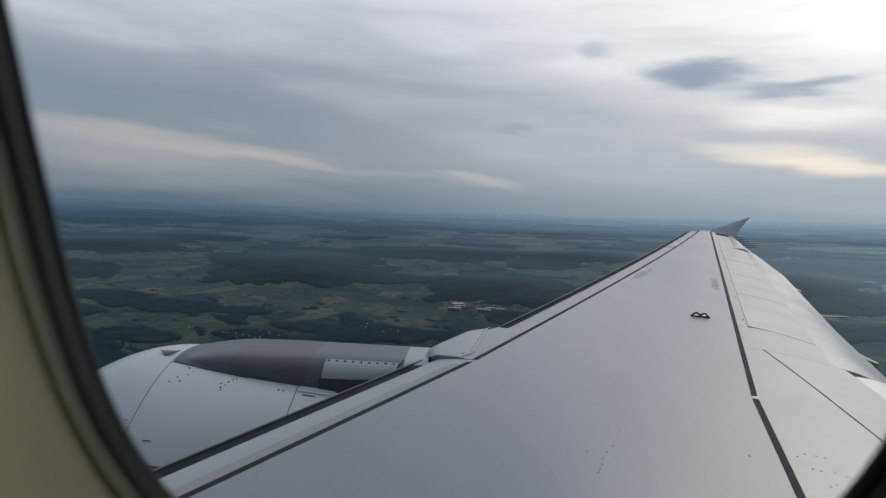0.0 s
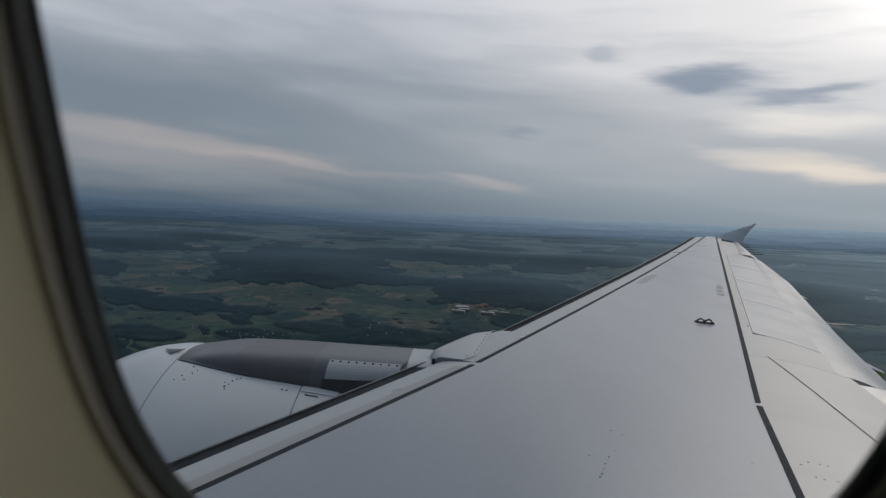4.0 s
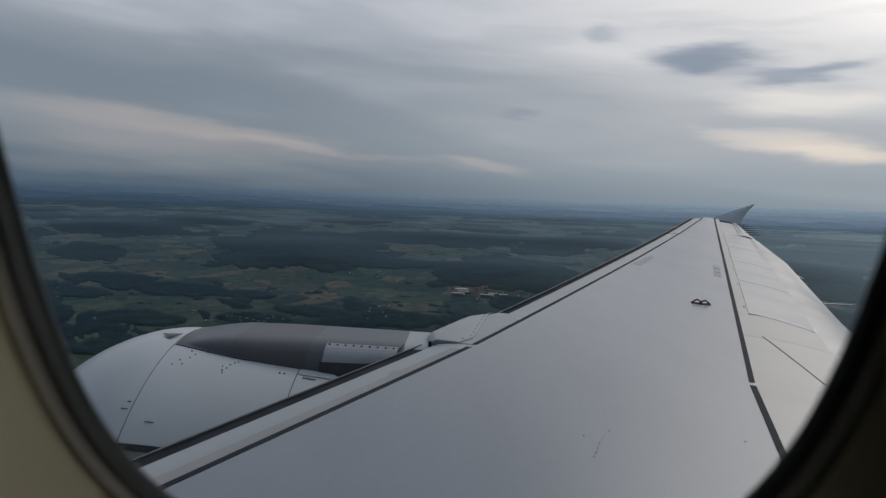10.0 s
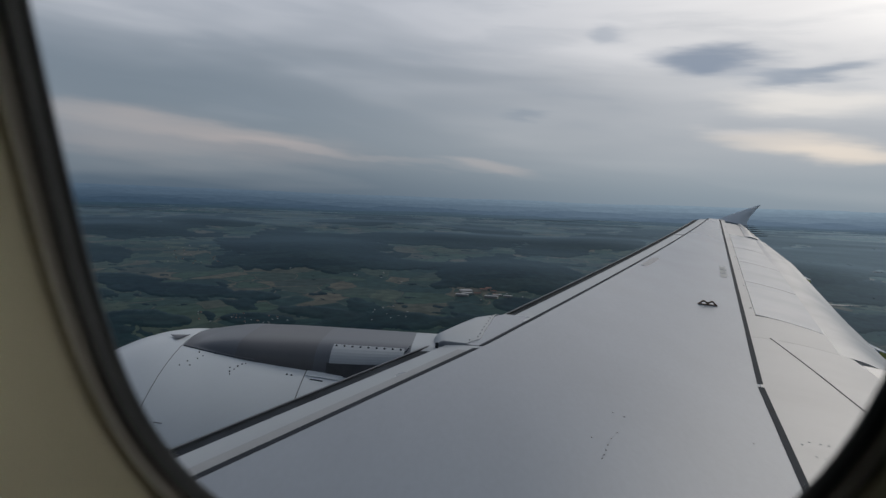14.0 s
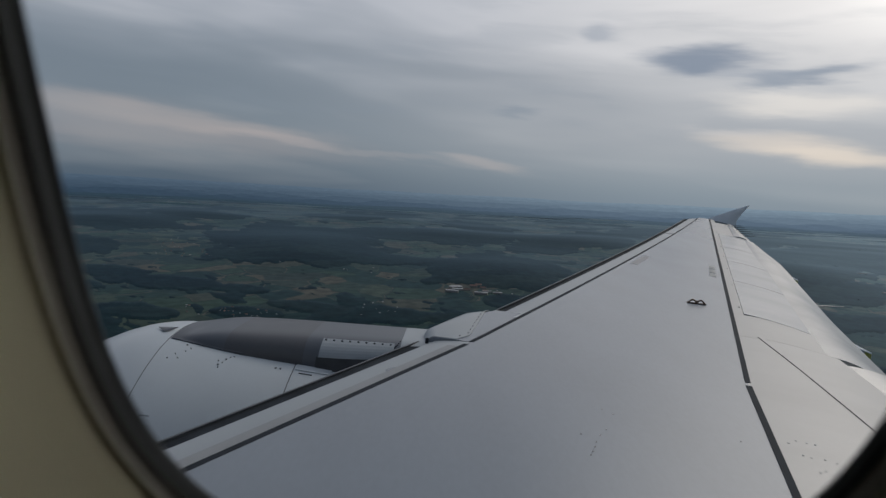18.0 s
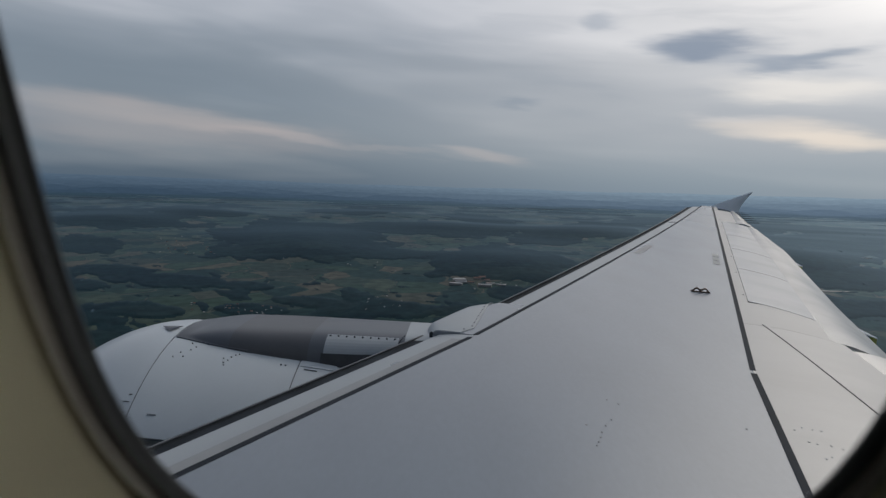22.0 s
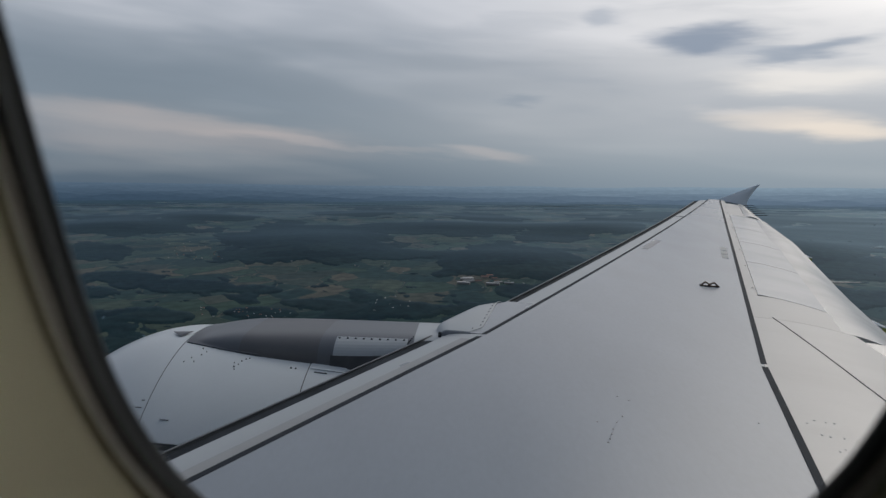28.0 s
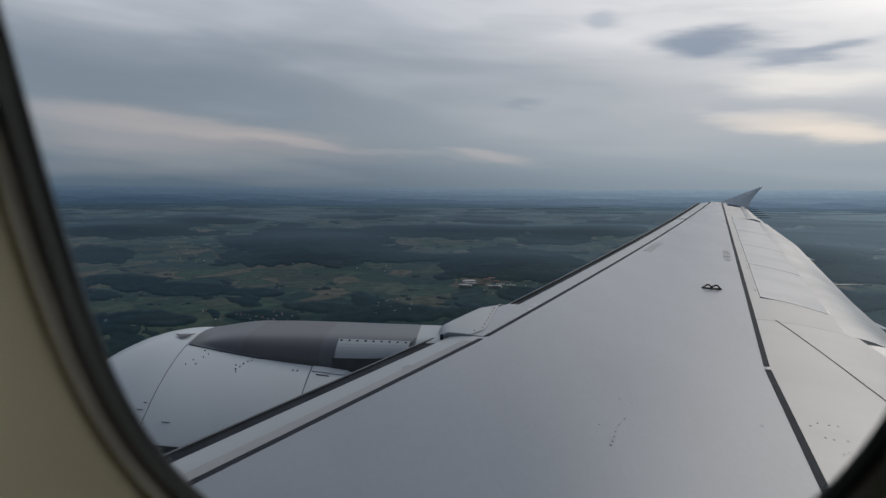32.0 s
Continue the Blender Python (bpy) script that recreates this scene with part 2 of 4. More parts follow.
M_PYLON = material("pylon_grey_paint", (0.084, 0.094, 0.112), 0.36, 0.0, 0.10, 2.0, 60, 0.02, 0.5, (0.09, 0.085, 0.085, 0.6), 1.5)
M_PYLON2 = material("pylon_brown_grey_paint", (0.076, 0.079, 0.088), 0.38, 0.0, 0.10, 3.0, 60, 0.02)
M_HOOK = material("brown_gold_metal", (0.11, 0.075, 0.055), 0.6, 0.1, 0.2, 20, 120, 0.03)
M_YELLOW = material("yellow_green_paint", (0.36, 0.37, 0.09), 0.5, 0.0, 0.1, 5, 60)
M_FENCE = material("fence_paint_bevel_highlight", (0.84, 0.87, 0.90), 0.38, 0.0, 0.06, 2, 50)
M_SPOIL = material("spoiler_paint", (0.385, 0.39, 0.40), 0.20, 0.0, 0.05, 1.2, 50, 0.008, 0.85, (0.30, 0.30, 0.315, 0.5), 1.4, (0.6, 1.4, 1))
# a warm cream reflection is put into the flap's base colour
M_FLAP = material("flap_paint_warm_lit", (0.425, 0.418, 0.408), 0.24, 0.0, 0.06, 1.5, 50, 0.008, 0.8, (0.28, 0.275, 0.27, 0.35), 1.3)
M_TRIM = material("beige_cabin_plastic", (0.50, 0.46, 0.335), 0.55, 0.0, 0.03, 6, 300, 0.02)
M_RING = material("grey_brown_window_seal", (0.30, 0.28, 0.245), 0.55, 0.0, 0.08, 20, 200, 0.02)
M_RING2 = material("black_window_seal", (0.085, 0.088, 0.093), 0.5, 0.0, 0.1, 20, 200, 0.02)
M_CABIN = material("dark_cabin_closure", (0.10, 0.095, 0.09), 0.7, 0.0, 0.04, 3, 80)


# ---- mesh helpers ----
def mesh_object(name, bm, mat, smooth=True):
    me = bpy.data.meshes.new(name)
    bm.normal_update()
    for e in bm.edges:
        if len(e.link_faces) == 2 and e.calc_face_angle(0.0) > 0.55:
            e.smooth = False
    bm.to_mesh(me)
    bm.free()
    for p in me.polygons:
        p.use_smooth = smooth
    me.materials.append(mat)
    return new(name, me)


def part(name, bm, mat, parent, label="", smooth=True):
    ob = mesh_object(name, bm, mat, smooth)
    ob.parent = parent
    if label:
        tagged(ob, label)
    return ob


def thing(name, m, label, category, group="", kind=""):
    ob = new(name)
    ob.matrix_world = m
    ob.empty_display_size = 0.2
    return tagged(ob, label, category, group, kind)


def sheet(rows, close_u=False, close_v=False):
    """A bmesh through rows of points."""
    bm = bmesh.new()
    vs = [[bm.verts.new(p) for p in row] for row in rows]
    n, m = len(vs), len(vs[0])
    for i in range(n if close_u else n - 1):
        for j in range(m if close_v else m - 1):
            q = (vs[i][j], vs[(i + 1) % n][j], vs[(i + 1) % n][(j + 1) % m], vs[i][(j + 1) % m])
            bm.faces.new(q)
    return bm


def slab(rows, thick):
    """A sheet with thickness downwards, closed at its edges."""
    bm = sheet(rows)
    bmesh.ops.recalc_face_normals(bm, faces=bm.faces)
    if sum(f.normal.z for f in bm.faces) < 0:
        bmesh.ops.reverse_faces(bm, faces=bm.faces)
    r = bmesh.ops.extrude_face_region(bm, geom=bm.faces[:])
    for v in r["geom"]:
        if isinstance(v, bmesh.types.BMVert):
            v.co.z -= thick
    bmesh.ops.recalc_face_normals(bm, faces=bm.faces)
    return bm


def box(cx, cy, cz, sx, sy, sz, m=None, bevel=0.0):
    bm = bmesh.new()
    bmesh.ops.create_cube(bm, size=1.0)
    bmesh.ops.scale(bm, vec=(sx, sy, sz), verts=bm.verts)
    if bevel:
        bmesh.ops.bevel(bm, geom=bm.edges[:], offset=bevel, segments=2, affect="EDGES")
    bmesh.ops.translate(bm, vec=(cx, cy, cz), verts=bm.verts)
    if m is not None:
        bmesh.ops.transform(bm, matrix=m, verts=bm.verts)
    return bm


def lerp(a, b, t):
    return a + (b - a) * t


# ---- wing ----
ROOT_Z, SLOPE = -1.3628, math.tan(radians(5.593))
Y_ROOT, Y_TIP = 0.32, 15.35


def x_front(y):
    return -0.93 + 0.601 * (y - 2.09) if y < 3.9 else 0.16 + 0.545 * (y - 3.9) - 0.0027 * (y - 3.9) ** 2


def x_rear(y):
    return 1.55 + 0.302 * (y - 2.47) if y < 3.76 else 1.94 + 0.378 * (y - 3.76)


def wing_z(x, y):
    aft = max(0.0, x - x_rear(y))
    u = min(1.0, max(0.0, (x - x_front(y)) / (x_rear(y) - x_front(y))))
    return ROOT_Z + SLOPE * y - 0.13 * aft * aft + 0.02 * u * (1 - u)


def on_wing(x, y, up=0.0):
    return (x, y, wing_z(x, y) + up)


def strip_on_wing(line, y0, y1, width, up, n=24, mat=M_SEAL, parent=None, name="sealant_strip", label=""):
    rows = []
    for k in range(n + 1):
        y = lerp(y0, y1, k / n)
        rows.append([on_wing(line(y) - width / 2, y, up), on_wing(line(y) + width / 2, y, up)])
    return part(name, slab(rows, 0.012), mat, parent, label, smooth=False)


def build_wing():
    wing = thing("aircraft_wing", CRAFT, "light grey painted aircraft wing with dark sealant lines", "wing")
    ys = [lerp(Y_ROOT, Y_TIP, k / 60) for k in range(61)]
    rows = [[on_wing(lerp(x_front(y), x_rear(y), u / 16), y) for u in range(17)] for y in ys]
    part("wing_box_skin", slab(rows, 0.25), M_SKIN, wing)
    # fixed nose in front of the front spar line
    nose = ((0.0, 0.0), (0.08, -0.003), (0.17, -0.010), (0.235, -0.020))
    for a, b in ((Y_ROOT, 3.91), (4.62, Y_TIP - 0.35)):
        rows = []
        for k in range(41):
            y = lerp(a, b, k / 40)
            g = 1.0 if y < 4 else 0.84
            rows.append([(x_front(y) - o * g, y, wing_z(x_front(y), y) + d) for o, d in nose])
        part("fixed_leading_edge", slab(rows, 0.06), M_NOSE, wing)
        # dark sheet behind the slat: the gap's shade is put into its colour
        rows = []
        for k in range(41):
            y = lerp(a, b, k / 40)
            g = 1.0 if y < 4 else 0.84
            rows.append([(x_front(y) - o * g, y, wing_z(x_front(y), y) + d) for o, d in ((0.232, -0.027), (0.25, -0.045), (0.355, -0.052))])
        part("slat_gap_shade", slab(rows, 0.02), M_GAP, wing, "dark sheet with the slat gap's shade in its colour")
    # slats, drooped a little; their near-black colour widens the gap's painted shade
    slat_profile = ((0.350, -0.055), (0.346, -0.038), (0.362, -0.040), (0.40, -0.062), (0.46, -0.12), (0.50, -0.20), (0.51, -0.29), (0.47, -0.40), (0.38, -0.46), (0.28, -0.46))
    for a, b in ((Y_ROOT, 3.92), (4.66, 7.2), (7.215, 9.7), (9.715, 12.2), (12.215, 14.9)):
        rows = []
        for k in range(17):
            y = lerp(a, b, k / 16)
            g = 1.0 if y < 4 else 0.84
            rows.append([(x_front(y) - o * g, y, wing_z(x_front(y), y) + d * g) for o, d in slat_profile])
        part("slat", sheet(rows), M_SLAT, wing, "slat, slightly drooped, gap shade put into its near-black colour")
    strip_on_wing(lambda y: x_front(y) - 0.05, Y_ROOT, 3.80, 0.062, 0.002, mat=M_STEP, parent=wing, name="nose_step", label="darker grey step of the leading edge")
    strip_on_wing(x_front, Y_ROOT, 3.86, 0.030, 0.003, parent=wing, label="black sealant line")
    strip_on_wing(x_front, 3.92, Y_TIP - 0.1, 0.030, 0.003, 40, parent=wing, label="black sealant line")
    strip_on_wing(x_rear, Y_ROOT, 3.73, 0.039, 0.003, parent=wing, label="dark grey sealant line")
    strip_on_wing(x_rear, 3.79, Y_TIP - 0.1, 0.037, 0.003, 40, parent=wing, label="dark grey sealant line")
    # shroud between rear spar and the spoilers' hinge line
    def aft_panel(name, y0, y1, d0, d1, mat, label="", up=0.0, n=16, thick=0.03):
        rows = []
        for k in range(n + 1):
            y = lerp(y0, y1, k / n)
            rows.append([on_wing(x_rear(y) + lerp(d0(y), d1(y), j / 8), y, up) for j in range(9)])
        return part(name, slab(rows, thick), mat, wing, label)

    hinge = lambda y: 0.115
    zero = lambda y: 0.0
    aft_panel("rear_shroud_panel", 5.6, Y_TIP - 0.05, zero, hinge, M_AFT, n=40)
    root_end = lambda y: 3.21 - x_rear(y)
    aft_panel("root_shroud_panel", Y_ROOT, 4.867, zero, root_end, M_AFT, n=30)
    aft_panel("root_shroud_panel", 4.87, 5.6, zero, lambda y: 0.74, M_AFT, n=8)
    # dark floor under the spoilers, seen only in the joints between them
    aft_panel("spoiler_bay", 5.45, 12.2, lambda y: 0.118, lambda y: 0.66, M_SEAM, "dark bay under the spoilers", -0.03, 24)
    aft_panel("inner_shroud_panel", 5.43, 5.60, hinge, lambda y: 0.70, M_AFT, up=-0.004, n=3)
    aft_panel("aileron_shroud", 12.25, 14.6, hinge, lambda y: 0.42, M_AFT)
    for y0, y1 in ((5.645, 7.27), (7.285, 8.80), (8.815, 10.315), (10.33, 12.24)):
        rows = []
        for k in range(13):
            yh = lerp(y0, y1, k / 12)
            row = []
            for j in range(9):
                u = j / 8
                x, y = x_rear(yh) + 0.1185 + 0.5295 * u, yh - 0.20 * u * lerp(1.0, 0.5, (yh - 5.6) / 6.6)
                row.append((x, y, wing_z(x, y) + 0.003 - 0.001 * u))
            rows.append(row)
        part("spoiler", slab(rows, 0.02), M_SPOIL, wing, "light grey spoiler panel lying flat")
    # flap, run out a little and drooped; its rear edge sinks towards the root
    def rear_drop(y):
        return lerp(0.36, 0.295, (y - 5.4) / 1.6) if y < 7.0 else lerp(0.295, 0.09, (y - 7.0) / 2.6) if y < 9.6 else lerp(0.09, 0.062, (y - 9.6) / 2.3)

    def flap(name, y0, y1, d0, d1, nose, drop, mat=M_FLAP, n=28):
        rows = []
        for k in range(n + 1):
            y = lerp(y0, y1, k / n)
            row = []
            for j in range(17):
                u = j / 16
                x = x_rear(y) + lerp(d0(y), d1(y), u)
                a, b = nose(y), drop(y)
                hump = 0.020 * math.sin(math.pi * min(1.0, u / 0.8)) if u < 0.8 else 0.0
                row.append((x, y, ROOT_Z + SLOPE * y - lerp(a, b, u ** 1.8) + hump))
            rows.append(row)
        return part(name, slab(rows, 0.025), mat, wing, "drooped flap panel, pale grey, shade-dark in the gap")

    outer = lambda y: 1.08 * lerp(1.335, 0.87, (y - 5.66) / 4.9)
    flap("flap", 4.875, 12.0, lambda y: 0.63, outer, lambda y: min(0.085, 0.035 + 0.25 * rear_drop(y)), rear_drop)
    flap("flap", Y_ROOT, 4.80, lambda y: 3.14 - x_rear(y), lambda y: 4.15 - x_rear(y), lambda y: 0.13 * (3.14 - x_rear(y)) ** 2 + 0.035, lambda y: 0.13 * (4.15 - x_rear(y)) ** 2)
    # dark panel under the flap ends paints the shade of the gap
    flap("flap_gap_shade", 4.70, 4.90, lambda y: 0.80, lambda y: 1.50, lambda y: 0.17, lambda y: 0.43, M_GAP, 3)
    flap("aileron", 12.28, 14.9, lambda y: 0.43, lambda y: lerp(0.80, 0.62, (y - 11.9) / 2.7), lambda y: 0.03, lambda y: 0.075)
    # filler and rounded apron over the pylon between the inner and outer slats
    def front_edge(y):
        return lerp(0.25, 0.36, (y - 3.92) / 0.16) if y < 4.08 else 0.36 if y < 4.54 else lerp(0.36, 0.25, (y - 4.54) / 0.20)

    def aft_edge(y):
        return lerp(0.12, 0.08, (y - 3.88) / 0.17) if y < 4.05 else lerp(0.08, 0.30, (y - 4.05) / 0.64)

    curl = ((0.0, 0.0), (0.02, -0.006), (0.045, -0.03), (0.06, -0.08), (0.05, -0.20))
    filler, apron = [], []
    for k in range(25):
        y = lerp(3.925, 4.75, k / 24)
        zf = wing_z(x_front(y), y)
        filler.append([(x_front(y) - front_edge(y) * u / 6, y, zf - 0.002) for u in range(7)] + [(x_front(y) - front_edge(y) - o, y, zf - 0.004 + d) for o, d in curl[1:]])
        y = lerp(3.93, 4.70, k / 24)
        zf = wing_z(x_front(y), y)
        a, b = aft_edge(y), front_edge(y) + 0.004
        swell = 0.012 * math.sin(math.pi * k / 24)
        apron.append([(x_front(y) - lerp(a, b, u / 8), y, zf + 0.004 + swell * math.sin(math.pi * u / 10)) for u in range(9)] + [(x_front(y) - b - o, y, zf + 0.002 + d + swell * 0.5) for o, d in curl[1:]])
    part("pylon_filler", slab(filler, 0.03), M_SKIN, wing)
    part("pylon_apron", slab(apron, 0.012), M_LEAD, wing, "pale rounded fairing over the pylon")
    for k in range(9):
        y = lerp(3.98, 4.62, k / 8)
        part("rivet", box(x_front(y) - aft_edge(y) - 0.016, y, wing_z(x_front(y), y) + 0.012 + 0.012 * math.sin(math.pi * (y - 3.885) / 0.815) * 0.2, 0.008, 0.010, 0.004), M_SEAM, wing)
    part("slat_end_bracket", box(x_front(3.90) - 0.285, 3.905, wing_z(x_front(3.90), 3.90) - 0.03, 0.022, 0.02, 0.05, bevel=0.004), M_GAP, wing, "dark bracket at the slat's end")
    # wing tip fence and rounded tip
    fence = []
    for i in range(13):
        u = i / 12
        z = lerp(-0.30, 0.60, u)
        x0 = 5.95 + 1.18 * max(0.0, (z - 0.05) / 0.55) ** 1.0 if z > 0.05 else 5.95 - 0.3 * (z - 0.05)
        x1 = 6.88 + 0.30 * max(0.0, (z - 0.10) / 0.5) ** 1.4 if z > 0.1 else 6.88 + 0.5 * (0.1 - z)
        x0, x1 = x0 + 0.14, x1 + 0.14
        lean = 15.40 + 0.10 * max(0.0, z)
        fence.append([(x0, lean, z), (lerp(x0, x1, 0.3), lean + 0.025, z), (lerp(x0, x1, 0.7), lean + 0.022, z), (x1, lean + 0.004, z), (lerp(x0, x1, 0.7), lean - 0.018, z), (lerp(x0, x1, 0.3), lean - 0.02, z)])
    part("wing_tip_fence", sheet(fence, close_v=True), M_FENCE, wing, "grey upright wing tip fence")
    rows = []
    for k in range(9):
        a = math.pi / 2 * k / 8
        y = Y_TIP - 0.16 + 0.20 * math.sin(a)
        rows.append([(lerp(x_front(y) - 0.34 * math.cos(a) ** 0.5, x_rear(y) + 0.5, j / 16), y, wing_z(x_rear(Y_TIP), Y_TIP) - 0.03 * (1 - math.cos(a)) - 0.05 * (abs(j / 16 - 0.5) * 2) ** 3 - 0.03) for j in range(17)])
    part("wing_tip_cap", slab(rows, 0.08), M_SKIN, wing)
    # static wicks on the outer trailing edge
    for k in range(6):
        y = 13.0 + 0.40 * k
        x = x_rear(y) + lerp(0.80, 0.62, (y - 11.9) / 2.7) - 0.04
        bm = bmesh.new()
        bmesh.ops.create_cone(bm, segments=6, radius1=0.010, radius2=0.005, depth=0.26, cap_ends=True, matrix=pose(x + 0.13, y, ROOT_Z + SLOPE * y - 0.055, 0, 84, -8))
        part("static_wick", bm, M_SEAL, wing, "thin dark static wick")
    # flap track fairings: tall at the flap's rear edge, tapering to an upright yellow tip
    for y, xe, ze, xt, zt, deep in ((10.77, 5.56, -0.60, 6.15, -0.80, 0.095), (7.02, 4.36, -1.04, 4.99, -1.28, 0.12)):
        def edge(x):
            u = min(1.0, max(0.0, (x - xe) / (xt - xe)))
            top = lerp(ze, zt, u) if x > xe else min(wing_z(x, y) - 0.035, ze + 0.1)
            return top, zt - deep + 0.10 * (xt - x) * (1.0 if x > xe else 0.4), lerp(0.065, 0.008, u)

        def ring_at(x):
            t, lo, w = edge(x)
            bevel = t - 1.25 * w
            mid = lerp(bevel, lo, 0.5)
            return [(x, y + 0.2 * w, t), (x, y - w, bevel), (x, y - w, mid), (x, y - w * 0.7, lerp(mid, lo, 0.7)), (x, y, lo), (x, y + w * 0.75, lerp(mid, lo, 0.7)), (x, y + w * 1.05, mid), (x, y + w, bevel), (x, y + 0.2 * w, t)]

        xs = [xe - 0.9 + 0.1 * k for k in range(9)] + [lerp(xe, xt, k / 14) for k in range(15)]
        cut = lerp(xe, xt, 0.86)
        f = part("flap_track_fairing", sheet([ring_at(x) for x in xs if x < cut] + [ring_at(cut)]), M_FAIR, wing, "dark grey flap track fairing")
        # near-white strip paints the highlight along the fairing's upper bevel
        part("bevel_highlight", slab([[(p[0], p[1] - 0.003, p[2] + 0.004) for p in ring_at(x)[:2]] for x in xs], 0.006), M_FENCE, f, "pale bevelled upper side, highlight painted in")
        tip = [ring_at(lerp(cut, xt, k / 4)) for k in range(5)]
        part("fairing_tip", sheet(tip + [[(xt + 0.004, y, p[2]) for p in tip[-1]]]), M_YELLOW, f, "yellow fairing tip")
    # front edge of the inner spoiler, and thin joints between the aft panels
    def joint(p, q, width=0.012, mat=M_SEAL, up=0.003, name="panel_joint", n=14):
        rows = []
        d = (Vector(q) - Vector(p)).normalized()
        s = Vector((d.y, -d.x)) * width / 2
        for k in range(n + 1):
            c = Vector(p).lerp(Vector(q), k / n)
            rows.append([on_wing(c.x - s.x, c.y - s.y, up), on_wing(c.x + s.x, c.y + s.y, up)])
        return part(name, slab(rows, 0.01), mat, wing, smooth=False)
    joint((2.55, 4.90), (2.53, 3.6), 0.008, M_SEAM)
    joint((2.53, 3.6), (2.40, 0.6), 0.008, M_SEAM)
    for k in range(8):
        y = 5.9 + 1.1 * k
        c = on_wing(x_rear(y) + 0.09, y, 0.006)
        part("hinge_cap", box(c[0], c[1], c[2] - 0.004, 0.016, 0.026, 0.008, bevel=0.003), M_AFT, wing)
    # faded stencil beside the rear line
    for k in range(3):
        y = 7.38 + 0.27 * k
        joint((x_rear(y) - 0.125, y), (x_rear(y + 0.23) - 0.125, y + 0.23), 0.075, M_STENCIL, 0.0025, "faded_stencil", 4)
    joint((x_front(7.6) + 0.13, 7.6), (x_front(8.3) + 0.13, 8.3), 0.09, M_STAIN, 0.0025, "worn_patch", 6)
    # fasteners in short rows on the skin
    rng = random.Random(9)
    for x, y in ((0.700, 2.60), (0.716, 2.635), (0.735, 2.68), (0.752, 2.73), (0.785, 2.80), (0.83, 2.87), (0.91, 3.06), (0.86, 3.10), (0.69, 2.79), (1.52, 2.93)):
        c = on_wing(x, y, 0.0005)
        part("fastener", box(c[0], c[1], c[2], 0.007, 0.010, 0.003, bevel=0.001), M_PYLON, wing)
    for k in range(12):
        c = on_wing(1.78 + 0.05 * (k % 4) + 0.03 * rng.random(), 2.70 + 0.14 * (k // 4) + 0.05 * rng.random(), 0.0004)
        part("fastener", box(c[0], c[1], c[2], 0.007, 0.010, 0.002, bevel=0.0005), M_FAIR, wing)
    return wing


M_STAIN = material("worn_paint", (0.200, 0.212, 0.236), 0.4, 0.0, 0.2, 9.0, 60, 0.01)
M_FAIR = material("fairing_grey_paint", (0.30, 0.34, 0.37), 0.4, 0.0, 0.08, 3.0, 60, 0.01)
M_STENCIL = material("faded_grey_marking", (0.222, 0.248, 0.262), 0.5, 0.0, 0.25, 12, 90, 0.01)
wing = build_wing()


def build_hook():
    hook = thing("escape_rope_hook", CRAFT @ Matrix.Translation(on_wing(2.385, 5.81)) @ Matrix.Scale(0.85, 4), "gold metal escape rope hook fixed on the wing", "hook")
    part("base_plate", box(0, 0, 0.005, 0.17, 0.045, 0.010, bevel=0.004), M_HOOK, hook)
    line = ((-0.108, 0.004), (-0.092, 0.014), (-0.078, 0.034), (-0.064, 0.052), (-0.048, 0.060), (-0.032, 0.054), (-0.018, 0.040), (0.0, 0.034), (0.018, 0.042), (0.032, 0.054), (0.048, 0.060), (0.064, 0.052), (0.078, 0.034), (0.092, 0.014), (0.108, 0.004))
    rows = []
    for i, (x, z) in enumerate(line):
        z *= 0.74
        t = 0.010 if 0 < i < 14 else 0.005
        w = 0.011 if 1 < i < 13 else 0.02
        rows.append([(x, -w, z - t), (x, -w, z + t * 0.6), (x, 0, z + t), (x, w, z + t * 0.6), (x, w, z - t)])
    part("loop", sheet(rows, close_v=True), M_HOOK, hook)
    part("post", box(0, 0, 0.016, 0.030, 0.024, 0.028, bevel=0.006), M_HOOK, hook)
    for cx in (-0.088, 0.088):
        part("foot", box(cx, 0, 0.009, 0.034, 0.036, 0.018, bevel=0.006), M_HOOK, hook)


build_hook()


